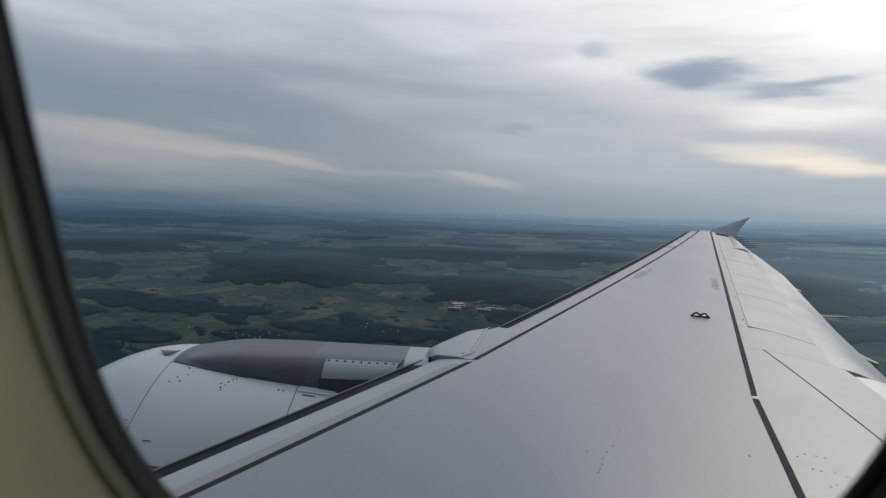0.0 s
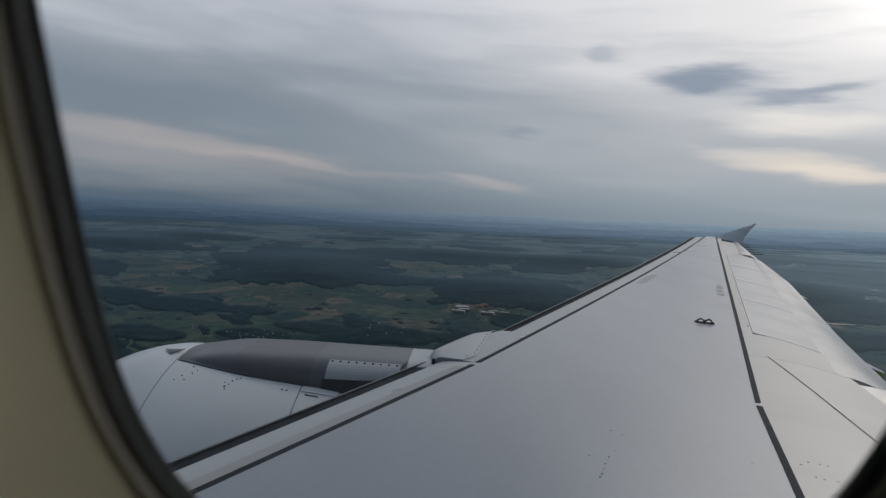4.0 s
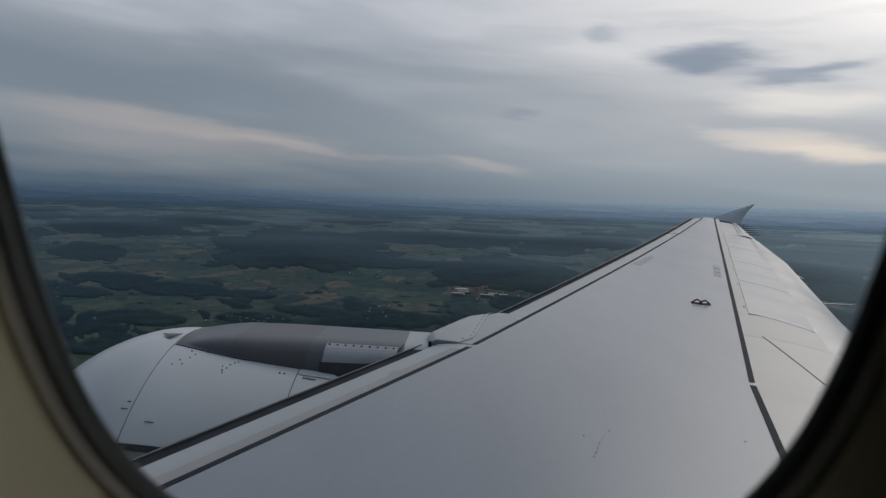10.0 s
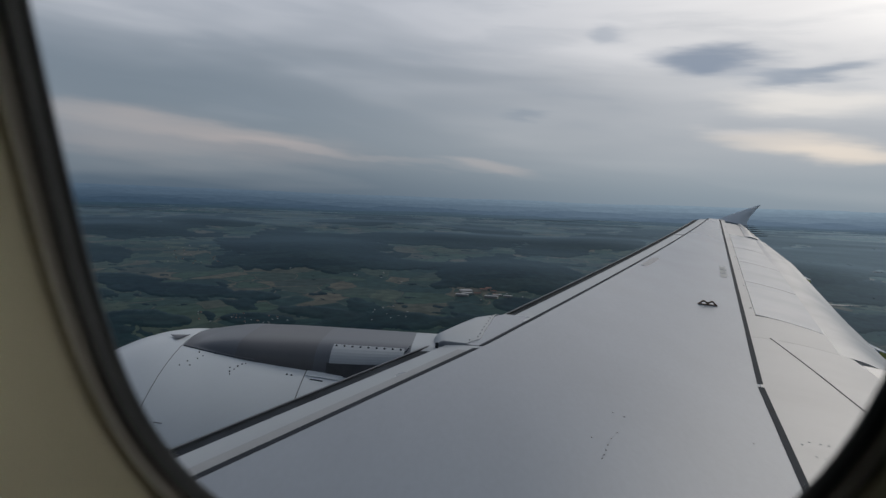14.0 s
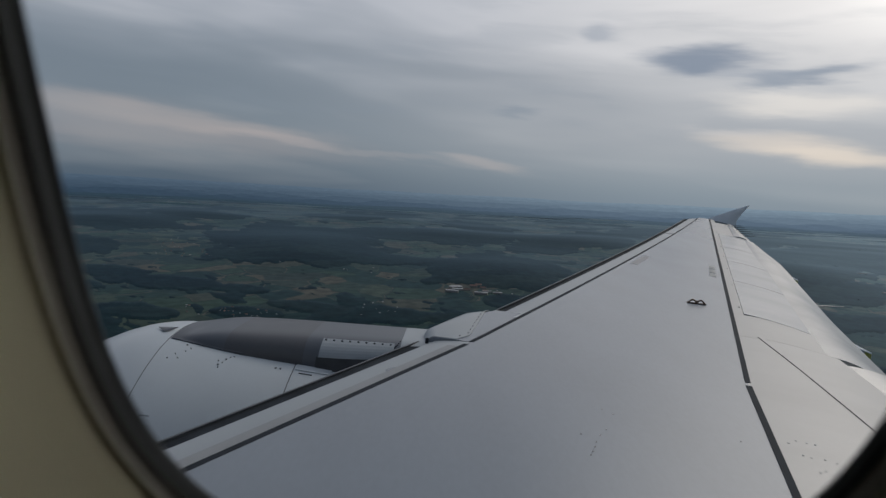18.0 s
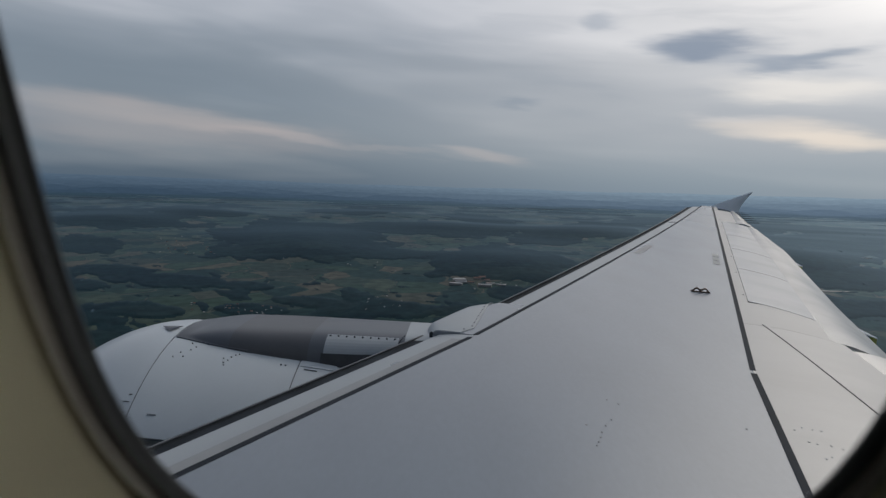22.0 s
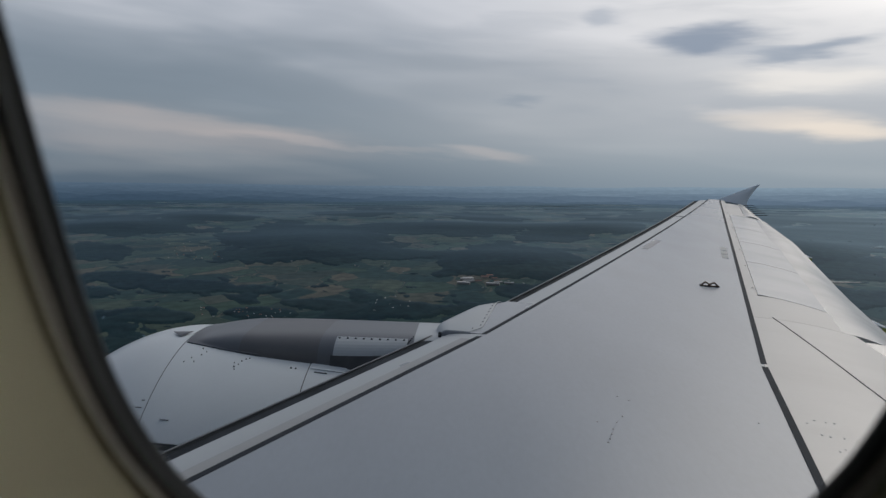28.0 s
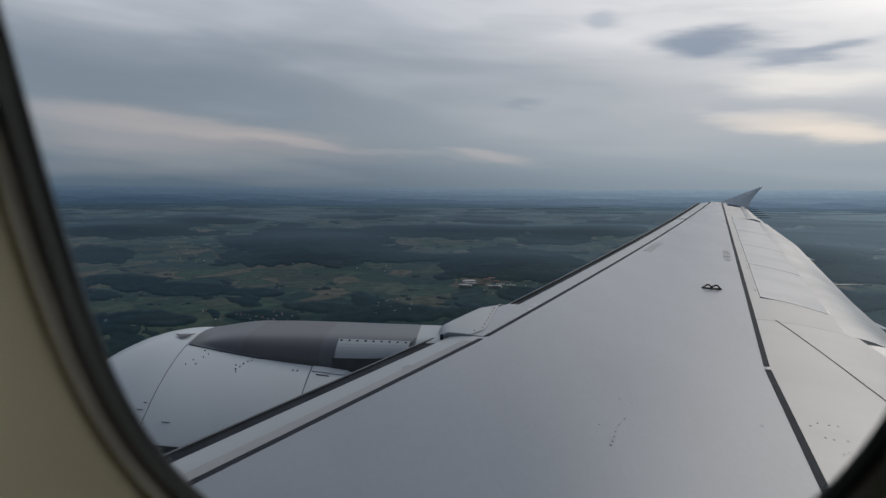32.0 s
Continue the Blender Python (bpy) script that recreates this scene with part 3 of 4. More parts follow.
# ---- engine ----
def build_engine():
    eng = thing("engine_nacelle", CRAFT, "white painted jet engine nacelle under the wing", "engine")
    cy, cz = 4.1, -2.28

    def radius(x):
        if x < -1.75:
            u = (-1.75 - x) / 0.75
            return 1.15 - 0.27 * u ** 2.2 - 0.12 * max(0.0, u - 1.0)
        return 1.15 - 0.03 * (x + 1.75) ** 2

    def ring(x, extra=0.0):
        # a round section, a little flattened on its outboard shoulder
        pts = []
        for k in range(72):
            a = 2 * math.pi * (k if k < 36 else k - 72) / 72
            r = radius(x) + extra
            pts.append((x, cy + r * math.sin(a), cz + r * math.cos(a) - 0.022 * math.exp(-((a - 0.3) / 0.4) ** 2)))
        return pts

    part("inlet_cowl", sheet([ring(lerp(-2.95, -1.8055, k / 24)) for k in range(25)], close_v=True), M_COWL, eng)
    part("fan_cowl", sheet([ring(lerp(-1.8005, -0.9405, k / 16)) for k in range(17)], close_v=True), M_COWL, eng)
    part("reverser_cowl", sheet([ring(lerp(-0.9345, 0.9, k / 16)) for k in range(17)], close_v=True), M_COWL, eng)
    part("cowl_seam", sheet([ring(-1.808, -0.004), ring(-1.798, -0.004)], close_v=True), M_SEAM, eng, "dark seam")
    part("cowl_seam", sheet([ring(-0.943, -0.004), ring(-0.932, -0.004)], close_v=True), M_SEAM, eng, "dark seam")

    def on_cowl(x, a, up=0.0):
        r = radius(x) + up
        return (x, cy - r * math.sin(a), cz + r * math.cos(a))

    def plate(name, x0, x1, a0, a1, mat, label="", up=0.004):
        rows = [[on_cowl(lerp(x0, x1, i / 4), lerp(a0, a1, j / 4), up) for j in range(5)] for i in range(5)]
        bm = sheet(rows)
        r = bmesh.ops.extrude_face_region(bm, geom=bm.faces[:])
        for v in r["geom"]:
            if isinstance(v, bmesh.types.BMVert):
                d = Vector((0, v.co.y - cy, v.co.z - cz)).normalized()
                v.co -= d * (up + 0.006)
        bmesh.ops.recalc_face_normals(bm, faces=bm.faces)
        return part(name, bm, mat, eng, label, smooth=False)

    # latches, drain holes and small fasteners on the inboard side
    rng = random.Random(4)
    for x, a in ((-1.72, 0.44), (-1.69, 0.40), (-1.66, 0.43), (-1.64, 0.37), (-1.62, 0.34), (-1.66, 0.31), (-1.60, 0.29), (-1.56, 0.30),
                 (-1.40, 0.44), (-1.38, 0.42), (-1.37, 0.39), (-1.35, 0.37), (-1.41, 0.41), (-1.33, 0.36), (-1.39, 0.46), (-1.05, 0.40), (-1.02, 0.40)):
        w = 0.005 + 0.005 * rng.random()
        plate("fastener", x, x + w, a, a + w * 0.7, M_SEAL)
    plate("latch", -1.862, -1.825, 0.748, 0.752, M_PYLON2, "dark cowl latch")
    plate("latch", -1.842, -1.825, 0.707, 0.712, M_PYLON2, "dark cowl latch")
    plate("latch", -1.69, -1.64, 0.803, 0.807, M_PYLON, "dark drain slot")
    plate("flange", -0.925, -0.70, 0.345, 0.392, M_COWL, "pale raised flange beside the pylon", 0.004)
    plate("latch", -0.894, -0.812, 0.413, 0.417, M_PYLON2, "dark latch slot")
    # scoop near the top of the inlet cowl
    rows = []
    for i in range(7):
        u = i / 6
        x = lerp(-1.955, -1.818, u)
        reach = 0.075 * (u / 0.62 if u < 0.62 else (1 - u) / 0.38) + 0.004
        rows.append([on_cowl(x, 0.125 + reach * j / 4, 0.003 + 0.004 * math.sin(math.pi * j / 4)) for j in range(5)])
    scoop = part("air_scoop", sheet(rows), M_PYLON, eng, "dark grey triangular air scoop")
    # strake, a thin plate that stands off the cowl
    st = []
    for i in range(9):
        x = lerp(-2.05, -1.30, i / 8)
        h = 0.17 * math.sin(math.pi * min(1.0, i / 5.2) / 2) * (1.0 if i < 7 else 0.8)
        st.append([on_cowl(x, 0.945, -0.02), on_cowl(x, 0.945, h * 0.5), on_cowl(x, 0.945, h)])
    part("strake", slab(st, 0.012), M_PYLON, eng, "thin grey vortex strake", smooth=False)
    return eng


engine = build_engine()


def build_pylon():
    pyl = thing("engine_pylon", CRAFT, "grey painted engine pylon fairing between nacelle and wing", "pylon")
    cy = 4.1

    def top(x):
        return lerp(-1.160, -1.085, math.sin(max(0.0, x + 1.79) / 0.44 * math.pi / 2)) if x < -1.35 else lerp(-1.085, -1.01, ((x + 1.35) / 1.35) ** 0.8)

    def half(x):
        return 0.30 + 0.085 * math.sin(min(1.0, (x + 1.79) / 0.7) * math.pi / 2)

    def low(x):
        return lerp(-1.26, -1.42, min(1.0, (x + 1.79) / 1.2))

    def section(x):
        h, t, lo = half(x), top(x), low(x)
        pts = []
        for k in range(33):
            a = math.pi * k / 32
            s, c = math.sin(a), math.cos(a)
            y, z = cy - h * math.copysign(abs(c) ** 0.45, c), lerp(lo, t, s ** 0.45)
            # the front part lies on the cowl
            cowl = -2.28 + math.sqrt(1.148 ** 2 - (y - cy) ** 2) - 0.022 * math.exp(-((math.asin((y - cy) / 1.148) - 0.3) / 0.4) ** 2)
            pts.append((x, y, max(z, cowl + 0.008) if x < -1.25 and 0 < k < 32 else z))
        return pts

    for a, b, mat, nm in ((-1.79, -1.42, M_PYLON, "forward_fairing"), (-1.42, -0.90, M_PYLON2, "middle_fairing"), (-0.90, -0.29, M_PYLON, "rear_fairing"), (-0.29, -0.02, M_LEAD, "end_fairing")):
        part(nm, sheet([section(lerp(a, b, k / 12)) for k in range(13)]), mat, pyl)
    # pale access panel with a row of screws
    def side(x, z, out):
        h, t, lo = half(x), top(x), low(x)
        s = min(1.0, max(0.0, (z - lo) / (t - lo))) ** (1 / 0.45)
        return (x, cy - h * math.sqrt(max(0.0, 1 - s * s)) ** 0.45 - out, z)
    def up(x, f):
        return lerp(low(x), top(x), f)
    rows = [[side(lerp(-0.80, -0.33, i / 10), up(lerp(-0.80, -0.33, i / 10), lerp(0.69 + 0.08 * i / 10, 0.966, j / 6)), 0.008) for j in range(7)] for i in range(11)]
    bm = sheet(rows)
    r = bmesh.ops.extrude_face_region(bm, geom=bm.faces[:])
    for v in r["geom"]:
        if isinstance(v, bmesh.types.BMVert):
            v.co.y += 0.02
    bmesh.ops.recalc_face_normals(bm, faces=bm.faces)
    # dark sheet on the pylon side paints the shade of a recess
    rows = [[side(lerp(-0.815, -0.15, i / 10), lerp(-1.27, up(lerp(-0.815, -0.15, i / 10), 0.69 + 0.08 * i / 10), j / 4), 0.004) for j in range(5)] for i in range(11)]
    part("recess_shade", sheet(rows), M_DEEP, pyl, "dark patch, recess shade painted under the access panel")
    panel = part("access_panel", bm, M_LEAD, pyl, "pale access panel with screws", smooth=False)
    for i in range(9):
        x = lerp(-0.78, -0.355, i / 8)
        c = side(x, up(x, 0.956), 0.010)
        part("screw", box(c[0], c[1], c[2], 0.013, 0.006, 0.013, bevel=0.002), M_SEAL, panel)
    for i in range(5):
        x = lerp(-0.325, -0.30, i / 4)
        c = side(x, up(x, lerp(0.93, 0.985, i / 4)), 0.006)
        part("screw", box(c[0], c[1], c[2], 0.009, 0.006, 0.009, bevel=0.002), M_SEAL, pyl)
    return pyl


pylon = build_pylon()


# ---- cabin wall and window ----
WIN_A, WIN_B, WIN_N, WIN_X, WIN_Z, WIN_Y = 0.1489, 0.1822, 3.277, -0.0088, -0.0015, 0.18
WIN_TURN, WIN_LEAN = 0.0614, 0.3340


def oval(grow, depth, n=96):
    pts = []
    for k in range(n):
        a = 2 * math.pi * k / n
        c, s = math.cos(a), math.sin(a)
        x = (WIN_A + grow) * math.copysign(abs(c) ** (2 / WIN_N), c)
        z = (WIN_B + grow) * math.copysign(abs(s) ** (2 / WIN_N), s)
        x, z = x * math.cos(WIN_TURN) - z * math.sin(WIN_TURN) + WIN_X, x * math.sin(WIN_TURN) + z * math.cos(WIN_TURN) + WIN_Z
        pts.append((x, WIN_Y + depth - WIN_LEAN * z, z))
    return pts


def build_window():
    win = thing("window_1", CRAFT, "rounded aircraft cabin window with a dark rubber seal", "window", kind="structure")
    part("outer_seal", sheet([oval(0.075, 0.055), oval(0.030, 0.020), oval(0.006, 0.004), oval(0.0008, 0.0005), oval(0.0, -0.001), oval(0.002, -0.003), oval(0.007, -0.003), oval(0.0085, -0.001), oval(0.0090, 0.008)], close_v=True), M_RING2, win)
    part("inner_seal", sheet([oval(0.0085, 0.008), oval(0.0086, -0.001), oval(0.0095, -0.004), oval(0.0125, -0.0055), oval(0.0150, -0.004), oval(0.0158, 0.006)], close_v=True), M_RING, win)
    part("seal_gap", sheet([oval(0.0150, 0.006), oval(0.0215, 0.006)], close_v=True), M_RING2, win)
    return win


window = build_window()


def build_cabin():
    wall = sheet([oval(0.0180, 0.02), oval(0.0180, 0.0), oval(0.0190, -0.004), oval(0.0225, -0.006), oval(0.06, -0.007)] +
                 [[(x * 1.5, y - 0.007, z * 1.5) for x, y, z in oval(0.06, 0.0)]] +
                 [[(x * min(0.76 / max(abs(x), 1e-6), 0.71 / max(abs(z), 1e-6)), y - 0.012, z * min(0.76 / max(abs(x), 1e-6), 0.71 / max(abs(z), 1e-6))) for x, y, z in oval(0.06, 0.0)]], close_v=True)
    ob = mesh_object("cabin_wall", wall, M_TRIM)
    ob.matrix_world = CRAFT
    tagged(ob, "beige plastic cabin side wall panel round the window", "wall", kind="structure")
    # unseen box closes the cabin, dark so that it bounces little light
    shell = bmesh.new()
    bmesh.ops.create_cube(shell, size=1.0)
    bmesh.ops.delete(shell, geom=[f for f in shell.faces if f.normal.y > 0.5], context="FACES_ONLY")
    bmesh.ops.scale(shell, vec=(1.5, 2.4, 1.4), verts=shell.verts)
    bmesh.ops.translate(shell, vec=(0, -1.04, 0), verts=shell.verts)
    ob = mesh_object("dark_cabin_closure", shell, M_CABIN, False)
    ob.matrix_world = CRAFT
    tagged(ob, "unseen dark box that closes the cabin and stops bounce", "wall", kind="structure")
    # added fill with narrow spread, brightens only the forward wall panel
    lamp = new("wall_fill_light", bpy.data.lights.new("wall_fill_light", "AREA"))
    lamp.data.shape, lamp.data.size, lamp.data.size_y, lamp.data.spread = "RECTANGLE", 0.16, 0.08, radians(40)
    lamp.data.energy, lamp.data.color = 0.135, (0.97, 0.98, 0.88)
    lamp.matrix_world = CRAFT @ look((-0.62, -0.40, 0.25), (-0.27, 0.17, -0.06))


build_cabin()


def build_hull():
    # outer skin of the fuselage round the cabin, open behind the window
    rows = []
    for i in range(141):
        x = -4.0 + 0.07142857 * i
        rows.append([(x, -1.62 + 1.985 * math.cos(2 * math.pi * k / 160), -0.12 + 1.985 * math.sin(2 * math.pi * k / 160)) for k in range(160)])
    bm = sheet(rows, close_v=True)
    gone = [f for f in bm.faces if abs(f.calc_center_median().x) < 0.42 and abs(f.calc_center_median().z) < 0.42 and f.calc_center_median().y > 0]
    bmesh.ops.delete(bm, geom=gone, context="FACES")
    hull = mesh_object("fuselage_skin", bm, M_COWL)
    hull.matrix_world = CRAFT
    tagged(hull, "white painted outer skin of the aircraft fuselage", "fuselage", kind="structure")


build_hull()


# ---- ground ----
def field_material(name, cells, colours, rough=0.5, spec=0.06, haze_gloss=0.24):
    m = bpy.data.materials.new(name)
    m.use_nodes = True
    nt = m.node_tree
    N, L = nt.nodes.new, nt.links.new
    b = nt.nodes["Principled BSDF"]
    b.inputs["Roughness"].default_value = rough
    b.inputs["Specular IOR Level"].default_value = spec
    haze_bsdf, blend = N("ShaderNodeBsdfGlossy"), N("ShaderNodeMixShader")
    haze_bsdf.inputs["Color"].default_value, haze_bsdf.inputs["Roughness"].default_value = (0.53, 0.77, 1.0, 1), 0.45
    # bluish gloss imitates haze over distance, growing towards grazing angles
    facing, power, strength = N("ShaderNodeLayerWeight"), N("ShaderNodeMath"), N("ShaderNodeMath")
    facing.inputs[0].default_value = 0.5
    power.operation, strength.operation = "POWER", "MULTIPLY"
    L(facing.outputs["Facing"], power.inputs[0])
    power.inputs[1].default_value, strength.inputs[1].default_value = 10.0, haze_gloss * 2.6
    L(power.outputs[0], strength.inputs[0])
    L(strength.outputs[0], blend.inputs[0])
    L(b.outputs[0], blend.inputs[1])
    L(haze_bsdf.outputs[0], blend.inputs[2])
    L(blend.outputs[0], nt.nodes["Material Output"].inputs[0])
    tc = N("ShaderNodeTexCoord")

    def mapped(s):
        mp = N("ShaderNodeMapping")
        mp.inputs["Scale"].default_value = s
        L(tc.outputs["Object"], mp.inputs[0])
        return mp.outputs[0]

    bend = N("ShaderNodeTexNoise")
    bend.inputs["Scale"].default_value, bend.inputs["Detail"].default_value = 1.0, 3.0
    L(mapped((0.02, 0.02, 0)), bend.inputs["Vector"])
    add = N("ShaderNodeVectorMath")
    add.operation = "MULTIPLY_ADD"
    L(bend.outputs["Color"], add.inputs[0])
    add.inputs[1].default_value = (0.9, 0.9, 0)
    L(mapped(cells), add.inputs[2])
    vor = N("ShaderNodeTexVoronoi")
    vor.feature = "SMOOTH_F1"
    vor.inputs["Scale"].default_value, vor.inputs["Smoothness"].default_value = 1.0, 0.12
    L(add.outputs[0], vor.inputs["Vector"])
    sepc, ramp = N("ShaderNodeSeparateColor"), N("ShaderNodeValToRGB")
    L(vor.outputs["Color"], sepc.inputs[0])
    L(sepc.outputs[0], ramp.inputs[0])
    ramp.color_ramp.interpolation = "EASE"
    els = ramp.color_ramp.elements
    els[0].color, els[1].color = (*colours[0][1], 1), (*colours[-1][1], 1)
    for pos, c in colours[1:]:
        els.new(pos).color = (*c, 1)
    grain = N("ShaderNodeTexNoise")
    grain.inputs["Scale"].default_value, grain.inputs["Detail"].default_value = 1.0, 6.0
    L(mapped((0.12, 0.10, 0.1)), grain.inputs["Vector"])
    rr = N("ShaderNodeMapRange")
    L(grain.outputs["Fac"], rr.inputs[0])
    rr.inputs[1].default_value, rr.inputs[2].default_value = 0.3, 0.7
    rr.inputs[3].default_value, rr.inputs[4].default_value = 0.65, 1.35
    col = N("ShaderNodeVectorMath")
    col.operation = "SCALE"
    L(ramp.outputs[0], col.inputs[0])
    L(rr.outputs[0], col.inputs["Scale"])
    L(col.outputs[0], b.inputs["Base Color"])
    return m


# The bluish lean of field and wood colours stands in for haze.
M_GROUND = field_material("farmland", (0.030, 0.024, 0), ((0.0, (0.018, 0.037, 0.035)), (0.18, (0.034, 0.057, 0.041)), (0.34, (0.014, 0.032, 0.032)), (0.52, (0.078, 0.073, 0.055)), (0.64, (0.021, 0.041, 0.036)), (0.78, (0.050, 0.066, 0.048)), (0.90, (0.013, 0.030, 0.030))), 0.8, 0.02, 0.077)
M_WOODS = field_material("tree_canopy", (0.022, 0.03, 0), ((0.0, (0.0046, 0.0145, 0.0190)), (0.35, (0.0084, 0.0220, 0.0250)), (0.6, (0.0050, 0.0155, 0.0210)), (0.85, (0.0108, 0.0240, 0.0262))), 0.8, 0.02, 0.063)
# wooded hills: sideways slope x / y, nearness 74130 / y, half sizes in both, height
HILLS = ((-0.27, 92, 0.15, 40, 9.0), (-0.02, 62, 0.16, 18, 10.0), (0.08, 120, 0.14, 40, 6.5), (-0.58, 64, 0.16, 22, 11.0), (0.22, 58, 0.12, 16, 10.0), (-0.44, 48, 0.12, 12, 12.0), (-0.15, 40, 0.14, 10, 13.0), (0.42, 70, 0.16, 22, 9.0), (0.56, 92, 0.16, 26, 7.0))


def ground_z(x, y):
    r = math.hypot(x, y)
    z = 3.5 * min(1.0, r / 1000.0) * noise.noise((x / 380.0, y / 240.0, 0.3)) + 9.0 * min(1.0, max(0.0, (r - 1500) / 2500)) * noise.noise((x / 900.0, y / 500.0, 4.1))
    if y > 250:
        for s0, v0, a, b, h in HILLS:
            d = ((x / y - s0) / a) ** 2 + ((74130.0 / y - v0) / b) ** 2
            if d < 6:
                z += h * math.exp(-1.3 * d)
    return z


def build_ground():
    rows = []
    for i in range(230):
        r = 1.0 * 4950 ** (i / 229) if i else 0.01
        ring = [(r * math.sin(2 * math.pi * k / 480), r * math.cos(2 * math.pi * k / 480)) for k in range(480)]
        rows.append([(x, y, ground_z(x, y)) for x, y in ring])
    ob = mesh_object("ground", sheet(rows, close_v=True), M_GROUND)
    tagged(ob, "wide green and brown farmland seen from the air", "ground", kind="structure")


build_ground()

# Woods: sideways slope x / y and nearness 74130 / y of each wood's middle, its half sizes, and a lean.
WOODS = (
    (-0.27, 91, 0.132, 36, 0), (-0.024, 64, 0.151, 13, 0), (0.078, 121, 0.123, 34, 0), (-0.139, 111, 0.104, 10, 0), (-0.581, 64, 0.132, 17, 0),
    (-0.639, 111, 0.057, 16, 0), (-0.49, 170, 0.113, 12, 0), (0.123, 174, 0.066, 16, 0), (-0.114, 209, 0.104, 16, 0), (-0.246, 200, 0.057, 10, 0),
    (-0.594, 154, 0.066, 10, 0), (-0.368, 175, 0.057, 8, 0), (0.212, 61, 0.076, 12, 0), (0.136, 74, 0.057, 10, 0), (-0.439, 50, 0.085, 8, 0),
    (-0.183, 39, 0.076, 7, 0), (0.015, 39, 0.057, 6, 0), (-0.661, 182, 0.057, 12, 0), (-0.549, 227, 0.085, 14, 0), (-0.35, 219, 0.066, 10, 0),
    (0.037, 203, 0.057, 12, 0), (0.41, 73, 0.113, 16, 0), (0.551, 92, 0.123, 18, 0), (0.502, 159, 0.113, 14, 0), (0.643, 173, 0.123, 16, 0),
    (0.629, 44, 0.085, 10, 0), (-0.249, 280, 0.189, 26, 0), (-0.542, 292, 0.151, 22, 0), (0.639, 273, 0.151, 24, 0), (0.073, 266, 0.113, 20, 0),
    (0.42, 37, 0.16, 9, 0), (0.64, 66, 0.20, 20, 0), (0.37, 112, 0.10, 20, 0), (0.60, 126, 0.16, 18, 0),
)


def build_woods():
    vs = [4.0 * (300 / 4.0) ** (i / 330) for i in range(331)]
    ss = [-0.95 + 0.0034 * k for k in range(590)]
    mask = np.zeros((len(vs), len(ss)))
    pts, hs = [], []
    for i, v in enumerate(vs):
        for k, s in enumerate(ss):
            y = 74130.0 / v
            x = s * y
            best = -1.0
            for s0, v0, a, b, lean in WOODS:
                d = ((s - s0) / a) ** 2 + ((v - v0 - lean * (s - s0) / a) / b) ** 2
                if d < 2.6:
                    best = max(best, 1 - d)
            rough = noise.fractal((s * 16, math.log(v) * 7.0, 1.7), 0.9, 2.1, 5)
            far = noise.fractal((s * 9, math.log(v) * 3.4, 9.2), 0.9, 2.1, 4) * 1.4 - 0.12 - 0.5 * max(0.0, min(1.0, (v - 40) / 30.0))
            lines = noise.fractal((s * 22, math.log(v) * 24.0, 5.5), 0.9, 2.1, 3) - 0.56
            m = max(best + 0.16 + 0.75 * rough, far + 0.14, lines)
            mask[i, k] = m
    tops = mask > 0
    index = -np.ones(mask.shape, int)
    faces = []
    need = np.zeros(mask.shape, bool)
    cell = tops[:-1, :-1] | tops[1:, :-1] | tops[:-1, 1:] | tops[1:, 1:]
    need[:-1, :-1] |= cell
    need[1:, :-1] |= cell
    need[:-1, 1:] |= cell
    need[1:, 1:] |= cell
    for i, k in np.argwhere(need):
        y = 74130.0 / vs[i]
        x = ss[k] * y
        jx, jy = noise.noise((i * 3.1, k * 1.7, 0)), noise.noise((i * 2.3, k * 4.1, 7))
        x, y = x + jx * y * 0.0016, y * (1 + 0.006 * jy)
        z = ground_z(x, y)
        z += max(-0.12, min(0.36 + 0.14 * noise.noise((i * 0.9, k * 0.7, 3)), 1.6 * mask[i, k]))
        index[i, k] = len(pts)
        pts.append((x, y, z))
    for i, k in np.argwhere(cell):
        faces.append((index[i, k], index[i, k + 1], index[i + 1, k + 1], index[i + 1, k]))
    me = bpy.data.meshes.new("woodland")
    me.from_pydata(pts, [], [tuple(int(n) for n in f) for f in faces])
    me.materials.append(M_WOODS)
    me.polygons.foreach_set("use_smooth", [True] * len(me.polygons))
    ob = new("woodland", me)
    tagged(ob, "dark conifer woods in irregular patches between fields", "woodland", kind="stuff")


build_woods()


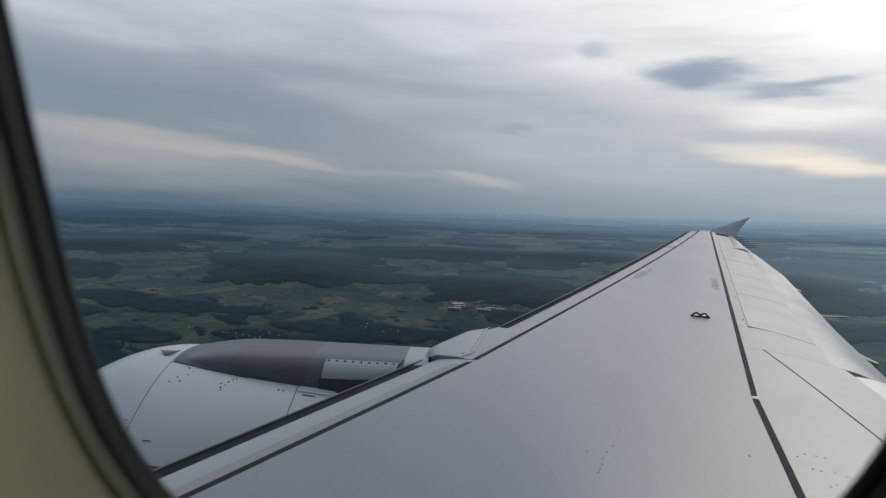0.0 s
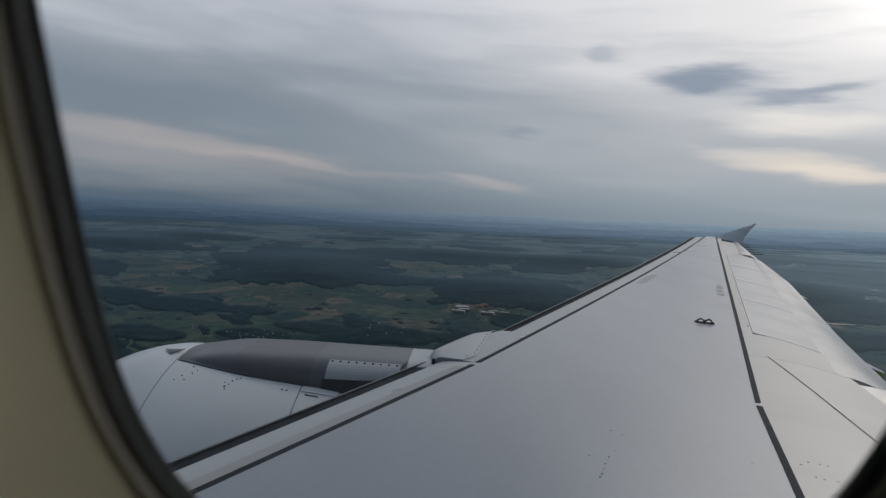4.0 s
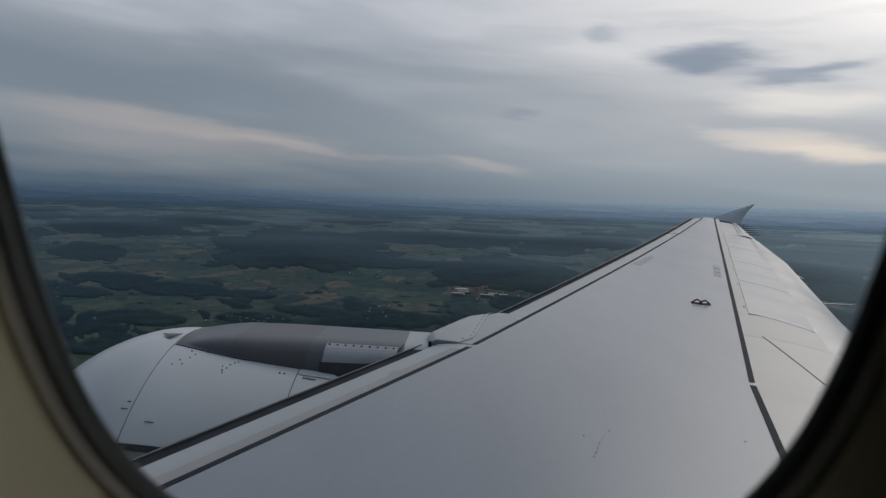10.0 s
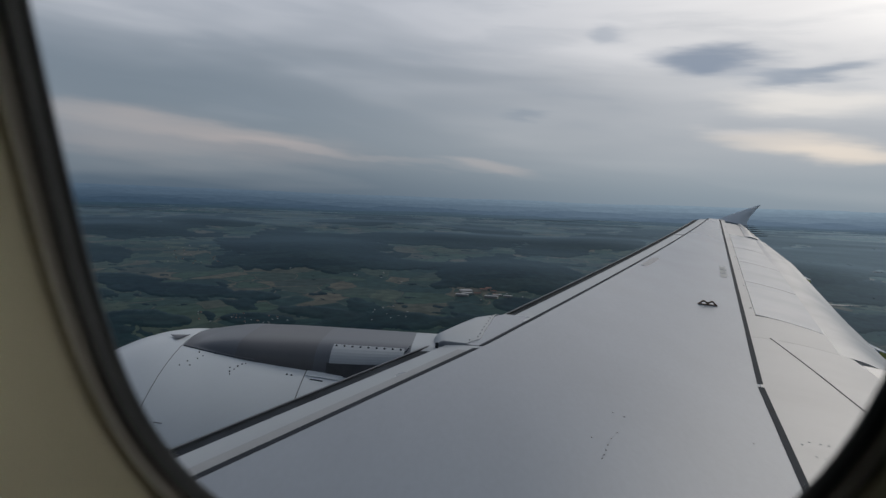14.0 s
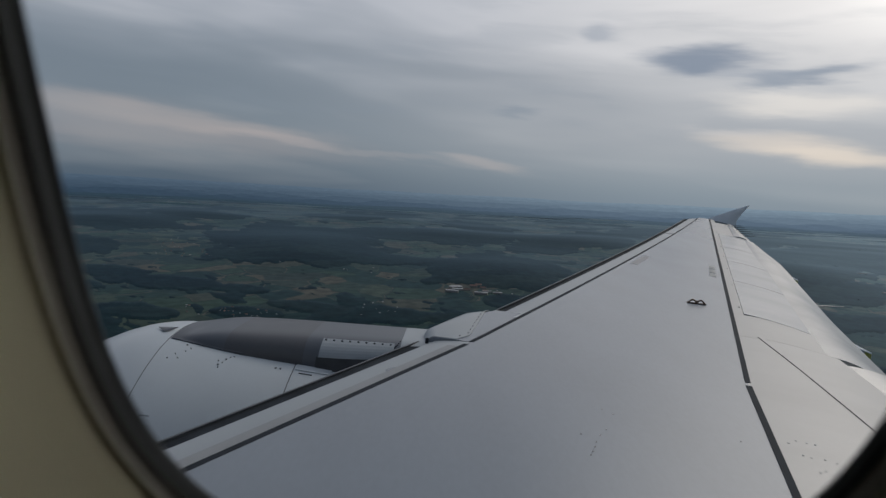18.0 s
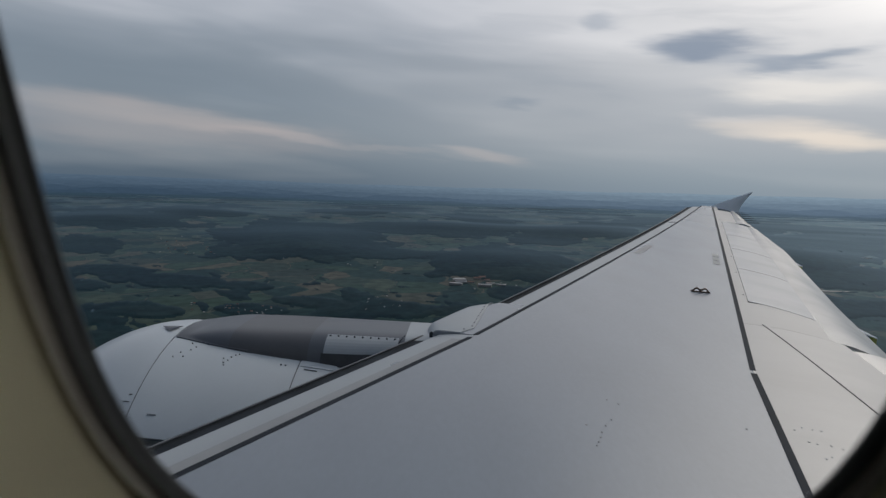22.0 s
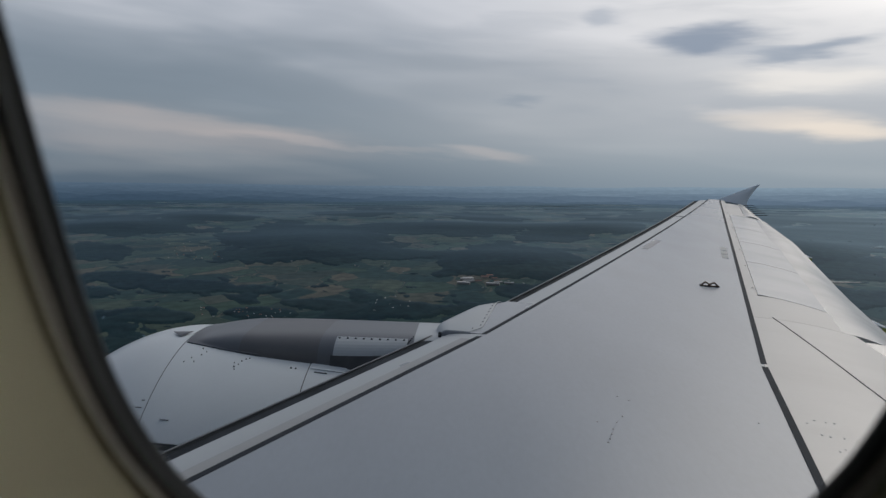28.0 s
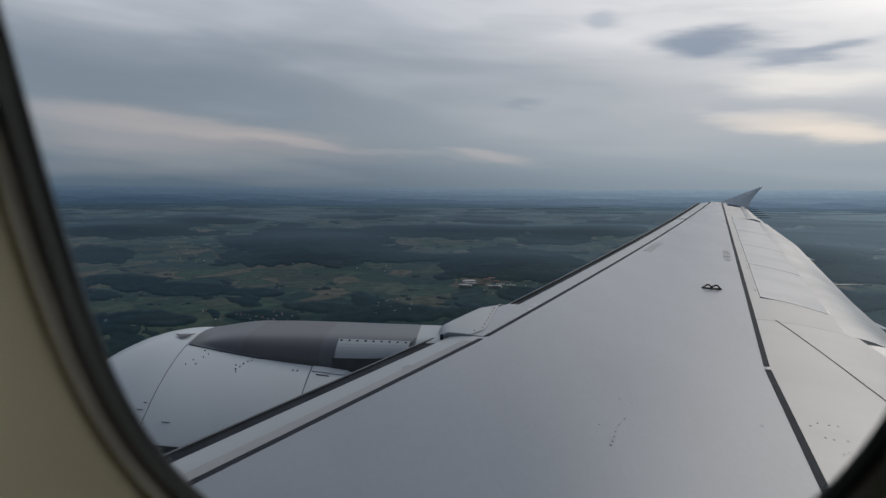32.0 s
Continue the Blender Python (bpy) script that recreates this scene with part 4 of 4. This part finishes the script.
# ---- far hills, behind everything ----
# The hills glow instead of taking light; their colour carries the haze.
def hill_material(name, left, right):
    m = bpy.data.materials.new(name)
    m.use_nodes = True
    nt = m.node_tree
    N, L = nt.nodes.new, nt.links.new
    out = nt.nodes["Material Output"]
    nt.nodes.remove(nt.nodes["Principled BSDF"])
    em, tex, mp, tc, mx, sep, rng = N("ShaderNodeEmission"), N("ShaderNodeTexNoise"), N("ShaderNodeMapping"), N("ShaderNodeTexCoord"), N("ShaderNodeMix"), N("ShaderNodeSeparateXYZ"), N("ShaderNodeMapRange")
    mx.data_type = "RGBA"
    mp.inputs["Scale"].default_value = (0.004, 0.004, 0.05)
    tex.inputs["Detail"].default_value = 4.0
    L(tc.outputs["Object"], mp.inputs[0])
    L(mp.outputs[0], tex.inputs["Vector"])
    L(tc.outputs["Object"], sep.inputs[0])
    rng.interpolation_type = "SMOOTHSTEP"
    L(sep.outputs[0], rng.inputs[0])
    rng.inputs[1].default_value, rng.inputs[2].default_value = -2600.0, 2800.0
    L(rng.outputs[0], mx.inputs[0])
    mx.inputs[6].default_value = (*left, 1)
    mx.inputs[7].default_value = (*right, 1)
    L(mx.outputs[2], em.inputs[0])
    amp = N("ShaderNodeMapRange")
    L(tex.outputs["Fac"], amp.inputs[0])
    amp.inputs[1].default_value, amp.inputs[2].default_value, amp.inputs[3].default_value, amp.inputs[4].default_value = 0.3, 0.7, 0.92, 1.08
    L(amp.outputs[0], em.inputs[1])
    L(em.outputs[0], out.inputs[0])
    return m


# distance, height and unevenness of each ridge; nearer ones glow with less painted haze
RIDGES = [(4945 - 14 * n, 138 - 9.5 * n, 9) for n in range(13)] + [(4500, 14, 11), (4100, 8, 11), (3600, 3, 11), (3100, -1, 10)]


def build_hills():
    for n, (r, base, amp) in enumerate(RIDGES):
        rows = []
        for k in range(481):
            a = radians(-100 + 200 * k / 480)
            h = base + amp * noise.fractal((a * 7, n * 4.0 + 1.0, 0), 0.9, 2.1, 5)
            p = Vector((r * math.sin(a), r * math.cos(a), 0))
            rows.append([(p.x * 0.97, p.y * 0.97, -12), (p.x, p.y, h), (p.x * 1.004, p.y * 1.004, -12)])
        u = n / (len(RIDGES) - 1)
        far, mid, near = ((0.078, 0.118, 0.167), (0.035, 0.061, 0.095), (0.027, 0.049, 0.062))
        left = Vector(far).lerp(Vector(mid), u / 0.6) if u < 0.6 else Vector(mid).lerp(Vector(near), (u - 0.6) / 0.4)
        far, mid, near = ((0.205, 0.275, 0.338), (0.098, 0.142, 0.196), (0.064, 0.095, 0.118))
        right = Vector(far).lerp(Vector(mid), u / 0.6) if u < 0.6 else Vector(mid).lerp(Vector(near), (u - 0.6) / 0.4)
        ob = mesh_object("backdrop", sheet(rows), hill_material("glowing_haze_hills", left, right))
        tagged(ob, "far blue hills, haze put into their glowing colour", "hills", kind="structure")


build_hills()


# ---- houses, halls and silos ----
M_WALL = material("pale_house_plaster", (0.27, 0.27, 0.26), 0.8, 0.0, 0.06, 2, 20, 0.0, 0.3, per_object=0.15)
M_RED = material("red_roof_tiles", (0.16, 0.10, 0.085), 0.8, 0.0, 0.12, 3, 30, 0.0, 0.3, per_object=0.3)
M_GREY = material("grey_roof_sheet", (0.36, 0.37, 0.38), 0.6, 0.0, 0.08, 3, 30, 0.0, 0.4, per_object=0.25)


def house(name, sx, sy, sz, pitch, roof_mat, label, category, group):
    h = thing(name, pose(0, 0, 0), label, category, group)
    part("wall", box(0, 0, sz / 2, sx, sy, sz), M_WALL, h, smooth=False)
    bm = bmesh.new()
    e = 0.04
    a = [bm.verts.new((x, y, z)) for x, y, z in ((-sx / 2 - e, -sy / 2 - e, sz), (sx / 2 + e, -sy / 2 - e, sz), (sx / 2 + e, sy / 2 + e, sz), (-sx / 2 - e, sy / 2 + e, sz), (-sx / 2 - e, 0, sz + pitch), (sx / 2 + e, 0, sz + pitch))]
    for q in ((0, 1, 5, 4), (2, 3, 4, 5), (0, 4, 3), (1, 2, 5), (3, 2, 1, 0)):
        bm.faces.new([a[n] for n in q])
    part("roof", bm, roof_mat, h, smooth=False)
    return h


def silo():
    h = thing("silo", pose(0, 0, 0), "tall pale concrete silo tower of a works", "silo", "silos of the works")
    bm = bmesh.new()
    bmesh.ops.create_cone(bm, segments=14, radius1=0.55, radius2=0.55, depth=4.2, cap_ends=True, matrix=pose(0, 0, 2.1))
    part("shaft", bm, M_WALL, h)
    bm = bmesh.new()
    bmesh.ops.create_cone(bm, segments=14, radius1=0.6, radius2=0.2, depth=0.4, cap_ends=True, matrix=pose(0, 0, 4.4))
    part("cap", bm, M_GREY, h)
    return h


def spread(proto, count, s0, s1, v0, v1, seed, lo=0.8, hi=1.3, turn=40):
    rng = random.Random(seed)
    for n in range(count):
        v, s = rng.uniform(v0, v1), rng.uniform(s0, s1)
        y = 74130.0 / v
        x = s * y
        k = rng.uniform(lo, hi)
        m = pose(x, y, ground_z(x, y) - 0.03, 0, 0, rng.uniform(-turn, turn)) @ Matrix.Scale(k, 4)
        if n == 0 and not proto.get("placed"):
            proto.matrix_world = m
            proto["placed"] = 1
        else:
            copy_thing(proto, m)


red_house = house("house", 0.75, 0.55, 0.35, 0.28, M_RED, "small white house with a red tiled roof", "house", "village houses")
pale_house = house("house", 0.9, 0.6, 0.4, 0.22, M_GREY, "small white house with a pale grey roof", "house", "village houses")
hall = house("industrial_hall", 5.0, 1.6, 0.9, 0.18, M_GREY, "long pale industrial hall with a low grey roof", "hall", "industrial halls")
red_hall = house("industrial_hall", 4.0, 2.0, 0.8, 0.5, M_RED, "long industrial hall with a red roof", "hall", "industrial halls")
tower = silo()
spread(red_house, 12, -0.455, -0.31, 210, 228, 1)
spread(pale_house, 14, -0.46, -0.30, 210, 228, 2)
spread(red_house, 16, -0.50, -0.42, 92, 122, 3, 1.0, 1.6)
spread(pale_house, 14, -0.52, -0.40, 90, 122, 4, 1.0, 1.6)
spread(hall, 8, -0.02, 0.08, 153, 164, 5, 1.0, 1.5, 15)
spread(red_hall, 5, -0.01, 0.065, 150, 161, 6, 0.9, 1.4, 15)
spread(tower, 9, 0.17, 0.225, 148, 158, 7, 0.9, 1.4)
spread(hall, 7, 0.12, 0.22, 158, 180, 8, 0.5, 1.0, 15)
spread(pale_house, 10, -0.16, -0.08, 185, 215, 9, 0.9, 1.4)
spread(pale_house, 8, 0.02, 0.20, 150, 168, 10, 1.0, 1.5)
spread(pale_house, 6, -0.30, -0.10, 125, 140, 11, 1.0, 1.8)
spread(hall, 5, 0.66, 0.80, 120, 170, 12, 0.8, 1.3, 15)


# ---- ponds beyond the wing ----
M_WATER = material("still_water", (0.03, 0.04, 0.045), 0.06, 0.0, 0.1, 0.3, 3, 0.0)
for s0, v0, length, width, seed in ((0.615, 146, 42, 5.0, 1), (0.715, 137, 26, 4.0, 2), (0.66, 92, 30, 5.0, 3)):
    y0 = 74130.0 / v0
    x0 = s0 * y0
    rim = [(length / 2 * math.cos(a) * (1 + 0.25 * noise.noise((math.cos(a) * 2, math.sin(a) * 2, seed))), width / 2 * math.sin(a) * (1 + 0.5 * noise.noise((math.cos(a) * 3, math.sin(a) * 3, seed + 5)))) for a in [2 * math.pi * k / 48 for k in range(48)]]
    bm = bmesh.new()
    bm.faces.new([bm.verts.new((x, y, 0)) for x, y in rim])
    r = bmesh.ops.extrude_face_region(bm, geom=bm.faces[:])
    for e in r["geom"]:
        if isinstance(e, bmesh.types.BMVert):
            e.co.z += 0.4
    bmesh.ops.recalc_face_normals(bm, faces=bm.faces)
    pond = mesh_object("water", bm, M_WATER, False)
    pond.matrix_world = pose(x0, y0, ground_z(x0, y0) - 0.1)
    tagged(pond, "narrow pale pond between dark woods", "water", kind="structure")
